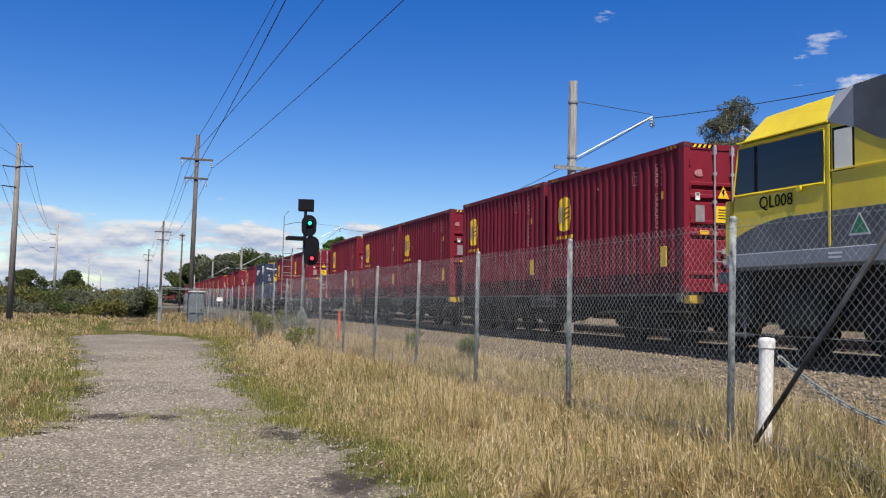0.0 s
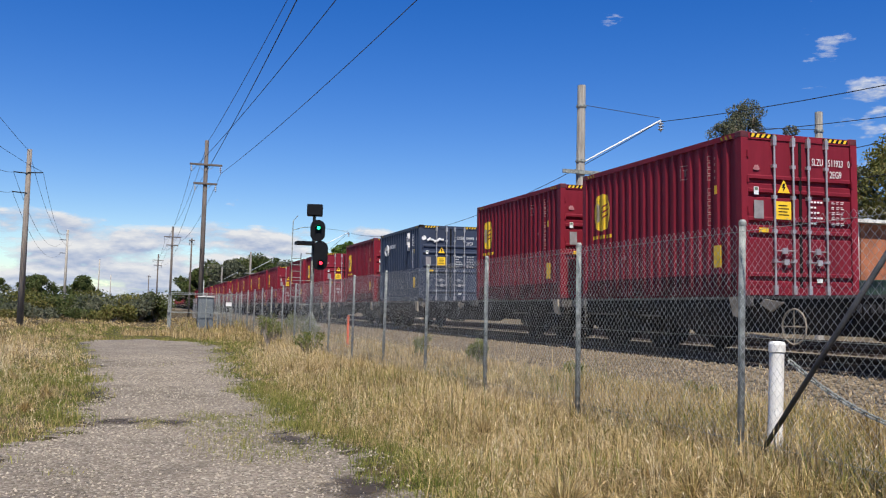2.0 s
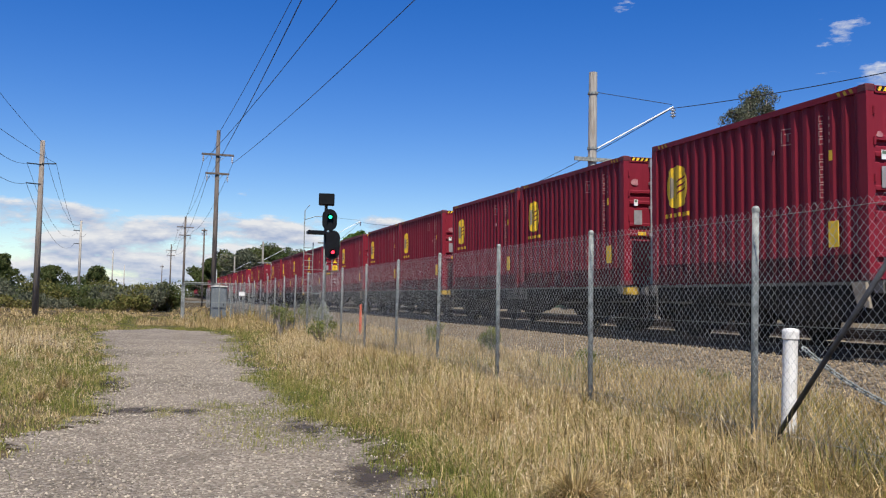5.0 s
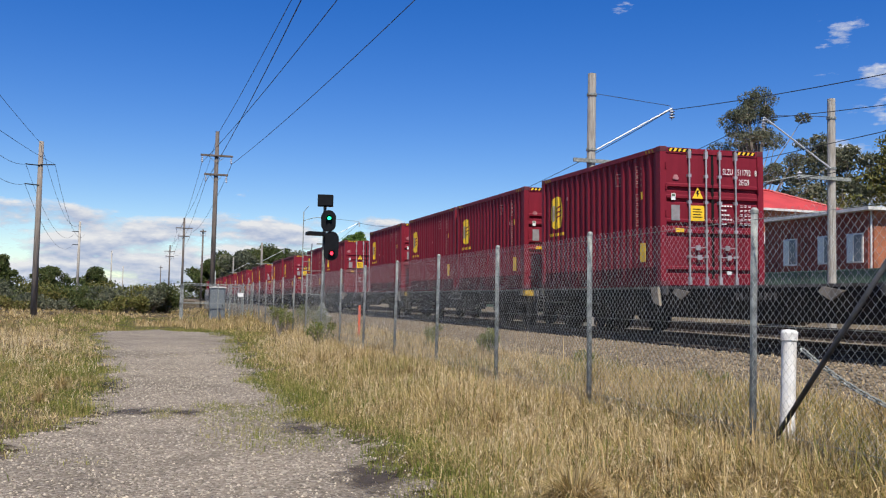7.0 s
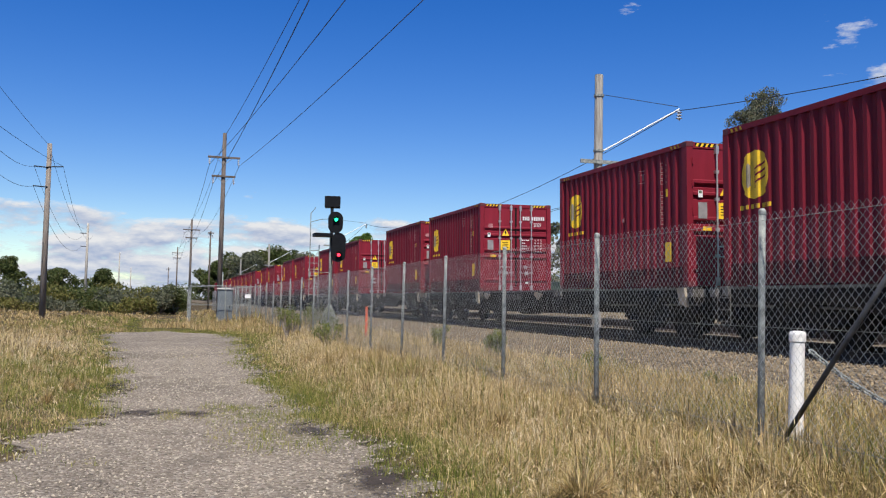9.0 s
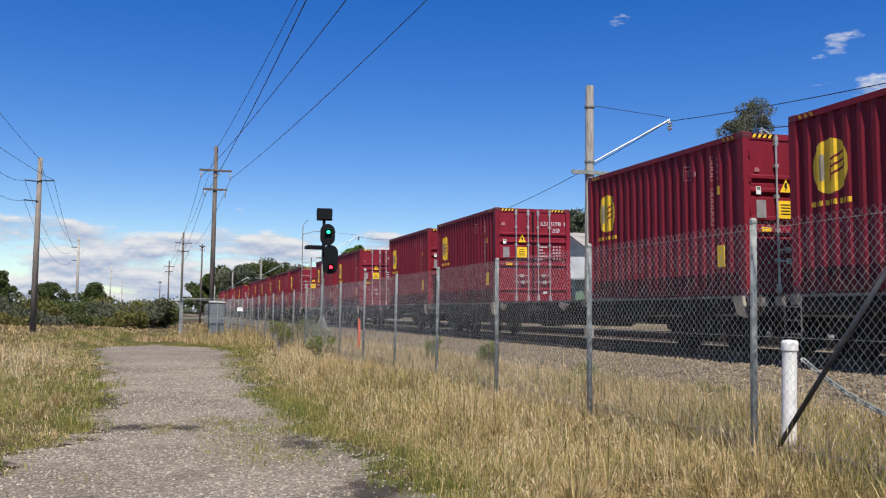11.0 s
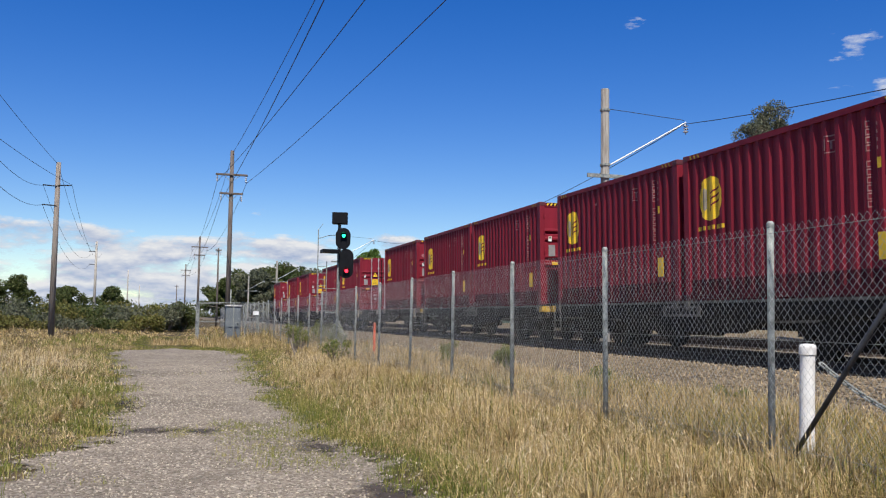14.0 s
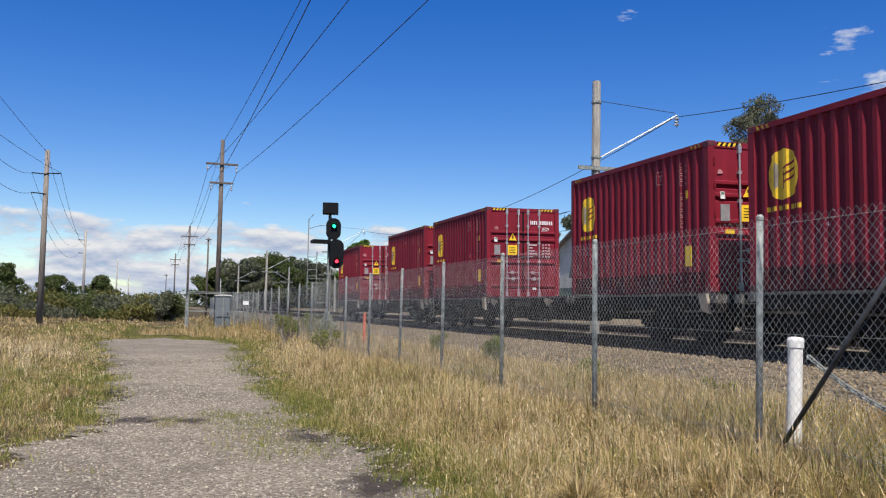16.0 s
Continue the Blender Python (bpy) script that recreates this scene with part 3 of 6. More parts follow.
# fenced compound with a cabinet, further along
comp = thing("compound_fence", "galvanised pipe-framed mesh compound round an equipment cabinet", "fence")
CZ = 2.2
corners = [(1.24, 49), (3.0, 49), (4.7, 49), (4.72, 55), (1.24, 55), (1.24, 52)]
for x, y in corners + [(4.3, 49), (3.6, 49)]:
    part("post", Shape().tube((x, y, -0.1), (x, y, CZ), 0.03, 8), GALV, comp)
for a, b in (((1.24, 49), (4.7, 49)), ((1.24, 49), (1.24, 55)), ((1.24, 55), (4.72, 55))):
    part("top_rail", Shape().tube((*a, CZ - 0.03), (*b, CZ - 0.03), 0.022, 6), GALV, comp)
    part("middle_rail", Shape().tube((*a, 1.15), (*b, 1.15), 0.016, 6), GALV, comp)
clink = link_mesh(3.45, 2.0, h=0.085, hz=0.07, r=0.0022)
part("mesh_panel", clink, MESHWIRE, comp, at=pose(1.24, 49.02, 0.1, 0, 0, -90))
part("mesh_panel", link_mesh(6.0, 2.0, h=0.085, hz=0.07, r=0.0022), MESHWIRE, comp, at=pose(1.26, 49, 0.1))
part("sign", Shape().box(4.0, 48.95, 1.55, 4.3, 48.965, 1.75), WHITE, comp, "small white sign plate")
cab = thing("equipment_cabinet", "grey steel equipment cabinet with a closed door", "cabinet", pose(3.05, 50.2, 0.1))
part("body", Shape().box(-0.4, -0.3, 0, 0.4, 0.3, 1.9), CABINET, cab, bevel=0.02)
part("roof", Shape().prism([(-0.44, 1.9), (0.44, 1.9), (0.44, 1.95), (0, 1.98), (-0.44, 1.95)], -0.36, 0.36, 'y'), TRIM, cab, "pale overhanging roof")
dr = part("door", Shape().box(-0.33, -0.33, 0.1, 0.33, -0.3, 1.8), CABINET, cab, bevel=0.006)
part("handle", Shape().box(0.22, -0.36, 0.9, 0.26, -0.33, 1.05), BLACK, dr)
mk = thing("marker_post", "thin orange plastic marker post in the grass", "post", pose(5.7, 26.4, 0.35))
part("stake", Shape().box(-0.035, -0.012, -0.1, 0.035, 0.012, 1.0), ORANGE, mk, bevel=0.005)

# ---------------------------------------------------------------- the train
CL, CW, CH = 6.058, 2.5, 2.896
DECK = 1.05


def corrugated(y0, y1, z0, z1, pitch, depth, x, sign=1, seg_flat=0.3):
    """A pressed steel wall in the plane of x, ribs upright."""
    ys, xs, k = [], [], 0
    n = max(1, int(round((y1 - y0) / pitch)))
    p = (y1 - y0) / n
    for i in range(n):
        for s, d in ((0.0, 0), (0.29, 0), (0.5, 1), (0.79, 1)):
            ys.append(y0 + (i + s) * p)
            xs.append(x + sign * depth * d)
    ys.append(y1)
    xs.append(x)
    s = Shape()
    m = len(ys)
    s.add([(a, b, z0) for a, b in zip(xs, ys)] + [(a, b, z1) for a, b in zip(xs, ys)], [(i, i + 1, m + i + 1, m + i) for i in range(m - 1)])
    return s


RIB = 0.046


def wall_x(y):
    """Face of the near pressed wall at y along the container, ribs and all."""
    n = max(1, int(round((CL - 0.3) / 0.29)))
    s = ((y + CL / 2 - 0.15) / ((CL - 0.3) / n)) % 1.0
    return -CW / 2 + 0.012 + RIB * float(np.interp(s, [0, 0.29, 0.5, 0.79, 1.0], [0, 0, 1, 1, 0]))


def painted(shape, ya, yb, low, high, lift=0.003, step=0.012):
    """Paint from ya to yb between the heights low(y) and high(y), following the ribs of the wall."""
    k = max(1, int(math.ceil((yb - ya) / step)))
    ys = [ya + (yb - ya) * i / k for i in range(k + 1)]
    v = [(wall_x(y) - lift, y, low(y)) for y in ys] + [(wall_x(y) - lift, y, high(y)) for y in ys]
    return shape.add(v, [(i, i + 1, k + 2 + i, k + 1 + i) for i in range(k)])


def build_container(paint, blue=False):
    kind = "navy blue steel shipping container with white markings" if blue else "maroon corrugated steel shipping container with a yellow oval emblem"
    c = thing("shipping_container", kind, "container", group="containers on the train")
    w, l = CW / 2, CL / 2
    # bottom rail and lowest strip of the near wall are darker on maroon boxes
    rail_paint = NAVY if blue else MAROON_DARK
    part("side_wall", corrugated(-l + 0.15, l - 0.15, 0.4, CH - 0.1, 0.29, RIB, -w + 0.012), paint, c)
    part("wall_foot", corrugated(-l + 0.15, l - 0.15, 0.15, 0.4, 0.29, RIB, -w + 0.012), rail_paint, c, "dark foot of the pressed wall")
    part("side_wall", corrugated(-l + 0.15, l - 0.15, 0.15, CH - 0.1, 0.29, RIB, w - 0.012, -1), paint, c)
    part("roof", Shape().box(-w + 0.03, -l + 0.05, CH - 0.05, w - 0.03, l - 0.05, CH - 0.03), paint, c)
    end = corrugated(-w + 0.15, w - 0.15, 0.15, CH - 0.1, 0.25, 0.04, 0)
    end.v = [(y, l - 0.03 - x, z) for x, y, z in end.v]
    part("end_wall", end, paint, c)
    fl = part("floor", Shape().box(-w + 0.05, -l + 0.1, 0.13, w - 0.05, l - 0.1, 0.17), UNDER, c)
    for sx in (-1, 1):
        part("top_rail", Shape().box(sx * w - (0.06 if sx > 0 else 0), -l + 0.1, CH - 0.11, sx * w + (0.06 if sx < 0 else 0), l - 0.1, CH - 0.012), paint, c)
        part("bottom_rail", Shape().box(sx * w - (0.05 if sx > 0 else -0.004), -l + 0.1, 0.02, sx * w + (0.05 if sx < 0 else -0.004), l - 0.1, 0.165), rail_paint, c, "dark bottom rail")
        for y0 in (-l, l - 0.17):
            part("corner_post", Shape().box(min(sx * w, sx * (w - 0.14)), y0, 0.1, max(sx * w, sx * (w - 0.14)), y0 + 0.17, CH - 0.1), paint, c)
            for z0 in (0, CH - 0.118):
                yy = y0 if y0 < 0 else y0 - 0.008
                part("corner_casting", Shape().box(min(sx * (w + 0.004), sx * (w - 0.162)), yy - 0.004 if y0 < 0 else yy, z0, max(sx * (w + 0.004), sx * (w - 0.162)), yy + 0.178, z0 + 0.118), CAST if not blue else UNDER, c, bevel=0.012)
    for z0, z1 in ((0.02, 0.16), (CH - 0.13, CH - 0.02)):
        part("end_beam", Shape().box(-w + 0.16, -l + 0.002, z0, w - 0.16, -l + 0.1, z1), paint, c)
        part("end_beam", Shape().box(-w + 0.16, l - 0.1, z0, w - 0.16, l - 0.002, z1), paint, c)
    # hazard stripes at the top corners of the door end and along the near top rail
    for x0 in (-w + 0.2, w - 0.75):
        st = Shape()
        for k in range(5):
            x = x0 + 0.11 * k
            st.add([(x, -l - 0.002, CH - 0.1), (x + 0.055, -l - 0.002, CH - 0.1), (x + 0.095, -l - 0.002, CH - 0.035), (x + 0.04, -l - 0.002, CH - 0.035)], [(0, 1, 2, 3)])
        tagged(part("hazard_stripes", st, YELLOW, c, "yellow and black warning stripes"), kind="stuff")
        part("stripe_backing", Shape().box(x0 - 0.01, -l - 0.001, CH - 0.105, x0 + 0.55, -l + 0.003, CH - 0.03), BLACK, c)
    # doors: frame, five pressed panels, two locking bars each
    for sx in (-1, 1):
        x0, x1 = (-w + 0.15, -0.012) if sx < 0 else (0.012, w - 0.15)
        prof = [(-l + 0.075, 0.17), (-l + 0.02, 0.17)]
        for z in (0.3, 1.06, 1.28, 1.78, 2.02):
            prof += [(-l + 0.02, z - 0.05), (-l + 0.058, z - 0.03), (-l + 0.058, z + 0.03), (-l + 0.005, z + 0.05), (-l + 0.005, z + 0.1), (-l + 0.02, z + 0.12)]
        prof += [(-l + 0.02, CH - 0.13), (-l + 0.075, CH - 0.13)]
        s = Shape().prism(prof, x0, x1, 'x')
        d = part("door", s, paint, c)
        for xb in ((-0.58, -0.18) if sx < 0 else (0.15, 0.54)):
            br = Shape().tube((xb, -l - 0.03, 0.06), (xb, -l - 0.03, CH - 0.04), 0.019, 8)
            part("locking_bar", br, ZINC, d, "zinc-plated locking bar")
            ke = Shape()
            for z in (0.1, CH - 0.16):
                ke.box(xb - 0.035, -l - 0.05, z - 0.07, xb + 0.035, -l + 0.03, z + 0.09)
            for z in (0.62, 1.15, 1.75, 2.3):
                ke.box(xb - 0.04, -l - 0.045, z - 0.03, xb + 0.04, -l + 0.02, z + 0.03)
            tagged(part("bar_keeper", ke, ZINC, d), kind="stuff")
        hd = Shape()
        for z, xa, xb in ((0.8, -0.6, -0.2), (0.6, -0.58, -0.16)) if sx < 0 else ((0.8, 0.12, 0.5), (0.6, 0.15, 0.54)):
            hd.tube((xa, -l - 0.055, z), (xb, -l - 0.055, z), 0.013, 6)
            hd.box((xa + xb) / 2 - 0.05, -l - 0.07, z - 0.05, (xa + xb) / 2 + 0.05, -l - 0.03, z + 0.05)
        part("handle", hd, ZINC, d)
    hg = Shape()
    for sx in (-1, 1):
        for z in (0.4, 0.95, 1.5, 2.05, 2.5):
            hg.tube((sx * (w - 0.13), -l - 0.01, z - 0.06), (sx * (w - 0.13), -l - 0.01, z + 0.06), 0.022, 6)
    tagged(part("hinge", hg, paint, c), kind="stuff")
    part("door_gasket", Shape().box(-0.03, -l + 0.01, 0.17, 0.03, -l + 0.03, CH - 0.13), BLACK, c)
    yf = -l - 0.006
    # plates and placards on the left door
    part("warning_triangle", Shape().prism([(-0.5, 1.83), (-0.24, 1.83), (-0.37, 2.07)], yf - 0.002, yf, 'y'), YELLOW, c, "yellow high-voltage warning triangle")
    part("warning_bolt", Shape().prism([(-0.39, 2.0), (-0.34, 2.0), (-0.36, 1.94), (-0.33, 1.94), (-0.39, 1.85), (-0.38, 1.92), (-0.41, 1.92)], yf - 0.004, yf - 0.002, 'y'), BLACK, c)
    part("yellow_placard", Shape().box(-0.54, yf - 0.003, 1.36, -0.22, yf, 1.68), YELLOW, c, "yellow rectangular placard")
    pb = Shape()
    for k in range(4):
        pb.box(-0.49, yf - 0.005, 1.43 + 0.055 * k, -0.27 - 0.03 * (k % 2), yf - 0.003, 1.45 + 0.055 * k)
    tagged(part("placard_lines", pb, BLACK, c), kind="stuff")
    part("small_placard", Shape().box(-0.9, yf - 0.003, 1.12, -0.7, yf, 1.2), YELLOW, c)
    part("grey_plate", Shape().box(-1.0, yf - 0.003, 1.36, -0.8, yf, 1.68), GREY_PLATE, c)
    part("label_white", Shape().box(-1.0, yf - 0.003, 1.78, -0.9, yf, 1.92), WHITE, c)
    part("label_dark", Shape().box(-0.985, yf - 0.005, 1.86, -0.915, yf - 0.003, 1.91), GREENSHEET, c)
    # weights table: plain bars
    tb = Shape()
    for k in range(5):
        z = 1.68 - 0.095 * k
        for q in range((4, 2, 3, 4, 2)[k]):
            tb.box(0.2 + 0.07 * q, yf - 0.002, z, 0.25 + 0.07 * q, yf, z + 0.032)
        for q in range(2):
            for n_ in range(3):
                tb.box(0.66 + 0.1 * n_, yf - 0.002, z + 0.03 * q, 0.66 + 0.1 * n_ + (0.07, 0.05, 0.06)[(k + n_ + q) % 3], yf, z + 0.012 + 0.03 * q)
    tagged(part("weights_table", tb, WHITE, c, "white lines of weights lettering"), kind="stuff")
    part("lower_label", Shape().box(0.32, yf - 0.002, 0.25, 0.44, yf, 0.32), WHITE, c)
    part("size_code", words("2EG9", 0.18, squeeze=0.66), WHITE, c, "white size code lettering", pose(0.63, yf, 2.15, 90, 0, 0))
    # near long side: emblem, plate, code
    xs = -w - 0.004
    if blue:
        em = Shape()
        for k in range(3):
            a0 = 2.0 * k
            pts = [(1.9 + (0.2 - 0.03 * k) * math.cos(a0 + a) + 0.1 * k - 0.1, 2.15 + (0.24 - 0.04 * k) * math.sin(a0 + a)) for a in np.linspace(0, 4.2, 12)]
            for (ya, za), (yb, zb) in zip(pts, pts[1:]):
                em.tube((xs, ya, za), (xs, yb, zb), 0.03, 4)
        part("emblem", em, WHITE, c, "white swirl emblem")
        bars = Shape()
        for k in range(6):
            bars.box(xs - 0.002, 1.42 - 0.16 * k, 2.2, xs, 1.3 - 0.16 * k, 2.36)
        tagged(part("brand_marks", bars, WHITE, c, "row of white lettering bars"), kind="stuff")
        em2 = Shape()
        for k in range(5):
            em2.tube((-0.95 + 0.13 * k, yf - 0.003, 2.3 + 0.05 * math.sin(k * 2)), (-0.82 + 0.13 * k, yf - 0.003, 2.34 + 0.05 * math.sin(k * 2 + 1.5)), 0.045, 5)
        part("emblem", em2, WHITE, c, "white swirl emblem")
        part("emblem_disc", Shape().lathe([(0.09, -0.002), (0.09, 0.0)], 12, pose(-1.08, yf, 2.4, 90)), WHITE, c)
        side_mark = Shape()
        for k in range(4):
            side_mark.tube((xs - 0.002, -1.5 - 0.06 * (k % 2), 2.0 + 0.17 * k), (xs - 0.002, -1.6 + 0.1 * (k % 2), 2.15 + 0.17 * k), 0.06, 5)
        part("side_mark", side_mark, WHITE, c)
    else:
        half = lambda y: 0.43 * math.sqrt(max(0.0, 1 - ((y - 2.13) / 0.41) ** 2))
        part("emblem", painted(Shape(), 1.73, 2.53, lambda y: 1.95 - half(y), lambda y: 1.95 + half(y)), YELLOW, c, "yellow round emblem painted over the ribs")
        for k in range(3):
            z = 1.82 + 0.12 * k
            part("emblem_feather", painted(Shape(), 1.8 + 0.02 * k, 2.1, lambda y: z + 0.1 - 0.45 * (y - 1.8), lambda y: z + 0.145 - 0.45 * (y - 1.8) - 0.04 * (y - 1.8), 0.006), MAROON, c)
        part("emblem_feather", painted(Shape(), 2.08, 2.12, lambda y: 1.7, lambda y: 2.0, 0.006), MAROON, c)
        part("emblem_crescent", painted(Shape(), 2.26, 2.34, lambda y: 1.72 + 1.2 * abs(y - 2.3), lambda y: 2.17 - 1.2 * abs(y - 2.3), 0.006), TAN, c, "faded pale crescent in the emblem")
        lb = Shape()
        for k in range(9):
            y = 2.56 - 0.1 * k
            painted(lb, y - 0.068, y, lambda q: 1.35, lambda q: 1.43)
        tagged(part("emblem_lettering", lb, YELLOW, c, "yellow lettering bars"), kind="stuff")
    sq = Shape()
    for a, b, z0, z1 in ((-1.1, -1.32, 2.52, 2.54), (-1.1, -1.32, 2.26, 2.28), (-1.1, -1.13, 2.3, 2.5), (-1.17, -1.3, 2.44, 2.46), (-1.2, -1.24, 2.32, 2.46)):
        painted(sq, b, a, lambda q: z0, lambda q: z1)
    tagged(part("side_symbol", sq, WHITE if blue else FADED, c), kind="stuff")
    nm = Shape()
    for k in range(11):
        if k != 4:
            painted(nm, -2.06, -2.0, lambda q: 2.5 - 0.12 * k, lambda q: 2.52 - 0.12 * k)
            painted(nm, -2.02, -2.0, lambda q: 2.52 - 0.12 * k, lambda q: 2.58 - 0.12 * k)
            painted(nm, -2.06, -2.0, lambda q: 2.58 - 0.12 * k, lambda q: 2.6 - 0.12 * k)
    for k in range(4):
        painted(nm, -2.25, -2.22, lambda q: 2.5 - 0.12 * k, lambda q: 2.55 - 0.12 * k)
    tagged(part("side_code", nm, WHITE if blue else FADED, c, "faded code running down the side"), kind="stuff")
    part("side_label", painted(Shape(), -2.3, -2.22, lambda q: 1.86, lambda q: 2.02), YELLOW, c)
    for y0 in (-l + 0.25, l - 0.6):
        hz = Shape()
        for k in range(3):
            y = y0 + 0.13 * k
            hz.add([(-w - 0.003, y, CH - 0.1), (-w - 0.003, y + 0.06, CH - 0.1), (-w - 0.003, y + 0.1, CH - 0.03), (-w - 0.003, y + 0.04, CH - 0.03)], [(0, 1, 2, 3)])
        tagged(part("rail_stripes", hz, GRIMYELLOW, c, "worn yellow warning stripes on the top rail"), kind="stuff")
    part("side_plate", Shape().box(xs - 0.002, -2.42, 0.52, xs + 0.012, -2.2, 0.92), YELLOW, c, "worn yellow side plate", bevel=0.004)
    return c


def build_bogie(parent, y, name="bogie"):
    b = part(name, Shape().box(-0.95, y - 0.16, 0.5, 0.95, y + 0.16, 0.72), UNDER, parent)
    for sx in (-1, 1):
        x0, x1 = (-1.08, -0.95) if sx < 0 else (0.95, 1.08)
        fr = Shape().prism([(y - 1.15, 0.4), (y - 1.15, 0.6), (y - 0.7, 0.62), (y - 0.35, 0.78), (y + 0.35, 0.78), (y + 0.7, 0.62), (y + 1.15, 0.6), (y + 1.15, 0.4),
                            (y + 0.7, 0.42), (y + 0.3, 0.2), (y - 0.3, 0.2), (y - 0.7, 0.42)], x0, x1, 'x')
        for q in (-0.9, 0.9):
            fr.tube((x0 - 0.02, y + q, 0.46), (x1 + 0.04, y + q, 0.46), 0.12, 10)
        part("side_frame", fr, UNDER, b)
        sp = Shape()
        for k in range(3):
            for j in range(5):
                sp.tube((sx * 1.05, y - 0.17 + 0.17 * k, 0.24 + 0.06 * j), (sx * 1.05, y - 0.17 + 0.17 * k, 0.275 + 0.06 * j), 0.07, 8)
        tagged(part("spring", sp, WHEEL, b), kind="stuff")
    for q in (-0.9, 0.9):
        s = Shape().tube((-0.8, y + q, 0.46), (0.8, y + q, 0.46), 0.075, 8)
        for sx in (-1, 1):
            s.tube((sx * 0.69, y + q, 0.46), (sx * 0.82, y + q, 0.46), 0.455, 24)
            s.tube((sx * 0.66, y + q, 0.46), (sx * 0.69, y + q, 0.46), 0.485, 24)
        part("wheelset", s, WHEEL, b)


def build_wagon(slots):
    """Container flat with two or three slots; origin at rail level under the first door end."""
    span = (6.293 if slots == 2 else 12.336) + CL
    label = "black container flat wagon with bogies, sills stained with brake dust"
    w = thing("flat_wagon", label if slots == 2 else label.replace("flat", "skeletal flat"), "wagon", group="wagons of the train")
    a, b = -0.3, span + 0.3
    part("centre_sill", Shape().box(-0.35, a, DECK - 0.48, 0.35, b, DECK - 0.06), UNDER, w)
    for sx in (-1, 1):
        x0, x1 = (-1.27, -1.13) if sx < 0 else (1.13, 1.27)
        # fish-bellied side sill
        part("side_sill", Shape().prism([(a, DECK - 0.3), (a, DECK - 0.02), (b, DECK - 0.02), (b, DECK - 0.3), (b - 3.6, DECK - 0.33), (b - 4.6, DECK - 0.62), (a + 4.6, DECK - 0.62), (a + 3.6, DECK - 0.33)], x0, x1, 'x'), UNDER, w)
        part("sill_edge", Shape().box(x0 - 0.015, a + 0.02, DECK - 0.06, x1 + 0.015, b - 0.02, DECK - 0.012), SILL, w, "pale weathered edge of the sill")
    for y in np.arange(a + 0.1, b, 1.45):
        part("crossbearer", Shape().box(-1.13, y, DECK - 0.28, 1.13, y + 0.12, DECK - 0.08), UNDER, w)
    for y in (a, b - 0.14):
        part("end_sill", Shape().box(-1.3, y - 0.005, DECK - 0.34, 1.3, y + 0.145, DECK - 0.03), UNDER, w)
        for sx in (-1, 1):
            part("end_step", Shape().box(sx * 1.2 - 0.15, y - 0.02, DECK - 0.2, sx * 1.2 + 0.15, y + 0.16, DECK - 0.045), GRIMYELLOW if slots == 2 else SILL, w, "grimy yellow end plate" if slots == 2 else "")
    build_bogie(w, 1.75)
    build_bogie(w, span - 1.75)
    ends = [0.0, 6.293] if slots == 2 else [0.0, 6.15, 12.336]
    for k, y in enumerate(ends):
        for yy in (y + 0.1, y + CL - 0.1):
            for sx in (-1, 1):
                part("pedestal", Shape().box(sx * 1.15 - 0.11, yy - 0.09, DECK - 0.18, sx * 1.15 + 0.16 * sx, yy + 0.09, DECK - 0.004), SILL, w)
    if slots == 3:
        for yy in (7.3, 11.45):
            for sx in (-1, 1):
                part("folded_flap", Shape().prism([(yy - 0.28, DECK - 0.12), (yy + 0.2, DECK - 0.06), (yy + 0.3, DECK - 0.14), (yy + 0.02, DECK - 0.27)], sx * 1.33 - 0.02, sx * 1.33 + 0.02, 'x'), TAN, w, "folded tan locating flap")
        for yy in (0.12, 12.45):
            for sx in (-1, 1):
                part("corner_bracket", Shape().prism([(yy - 0.12, DECK - 0.02), (yy + 0.16, DECK - 0.02), (yy + 0.05, DECK - 0.34), (yy - 0.2, DECK - 0.4)], sx * 1.31 - 0.03, sx * 1.31 + 0.03, 'x'), TAN, w)
    # brake gear, air tank, pipes, ladder, hand brake
    mid = span / 2
    part("air_tank", Shape().tube((-0.8, mid - 0.6, 0.55), (-0.8, mid + 0.5, 0.55), 0.2, 14), UNDER, w)
    part("brake_pipe", Shape().path([(-1.05, a + 0.2, 0.7), (-1.05, mid - 1, 0.62), (-1.05, mid + 1, 0.62), (-1.05, b - 0.2, 0.7)], 0.025, 6), SILL, w)
    part("number_plate", Shape().box(-1.3, mid - 0.7, DECK - 0.32, -1.285, mid + 0.7, DECK - 0.1), SILL if slots == 2 else UNDER, w)
    nb = Shape()
    for k in range(9):
        nb.box(-1.303, mid + 0.55 - 0.13 * k - 0.08, DECK - 0.27, -1.3, mid + 0.55 - 0.13 * k, DECK - 0.15)
    tagged(part("number_marks", nb, BLACK if slots == 2 else SILL, w, "dark running-number bars"), kind="stuff")
    ld = Shape()
    for yy in (span - 0.25, span + 0.15):
        ld.tube((-1.3, yy, 0.35), (-1.3, yy, DECK - 0.05), 0.014, 5)
    for z in (0.4, 0.62, 0.84):
        ld.tube((-1.3, span - 0.25, z), (-1.3, span + 0.15, z), 0.012, 5)
    part("ladder", ld, SILL, w)
    for y, s in ((a, -1), (b, 1)):
        part("coupler", Shape().box(-0.14, min(y, y + s * 0.32), 0.66, 0.14, max(y, y + s * 0.32), 0.94), UNDER, w)
        part("hose", Shape().path([(-0.35, y, 0.7), (-0.38, y + s * 0.15, 0.45), (-0.35, y + s * 0.3, 0.4)], 0.028, 6), BLACK, w)
    return w


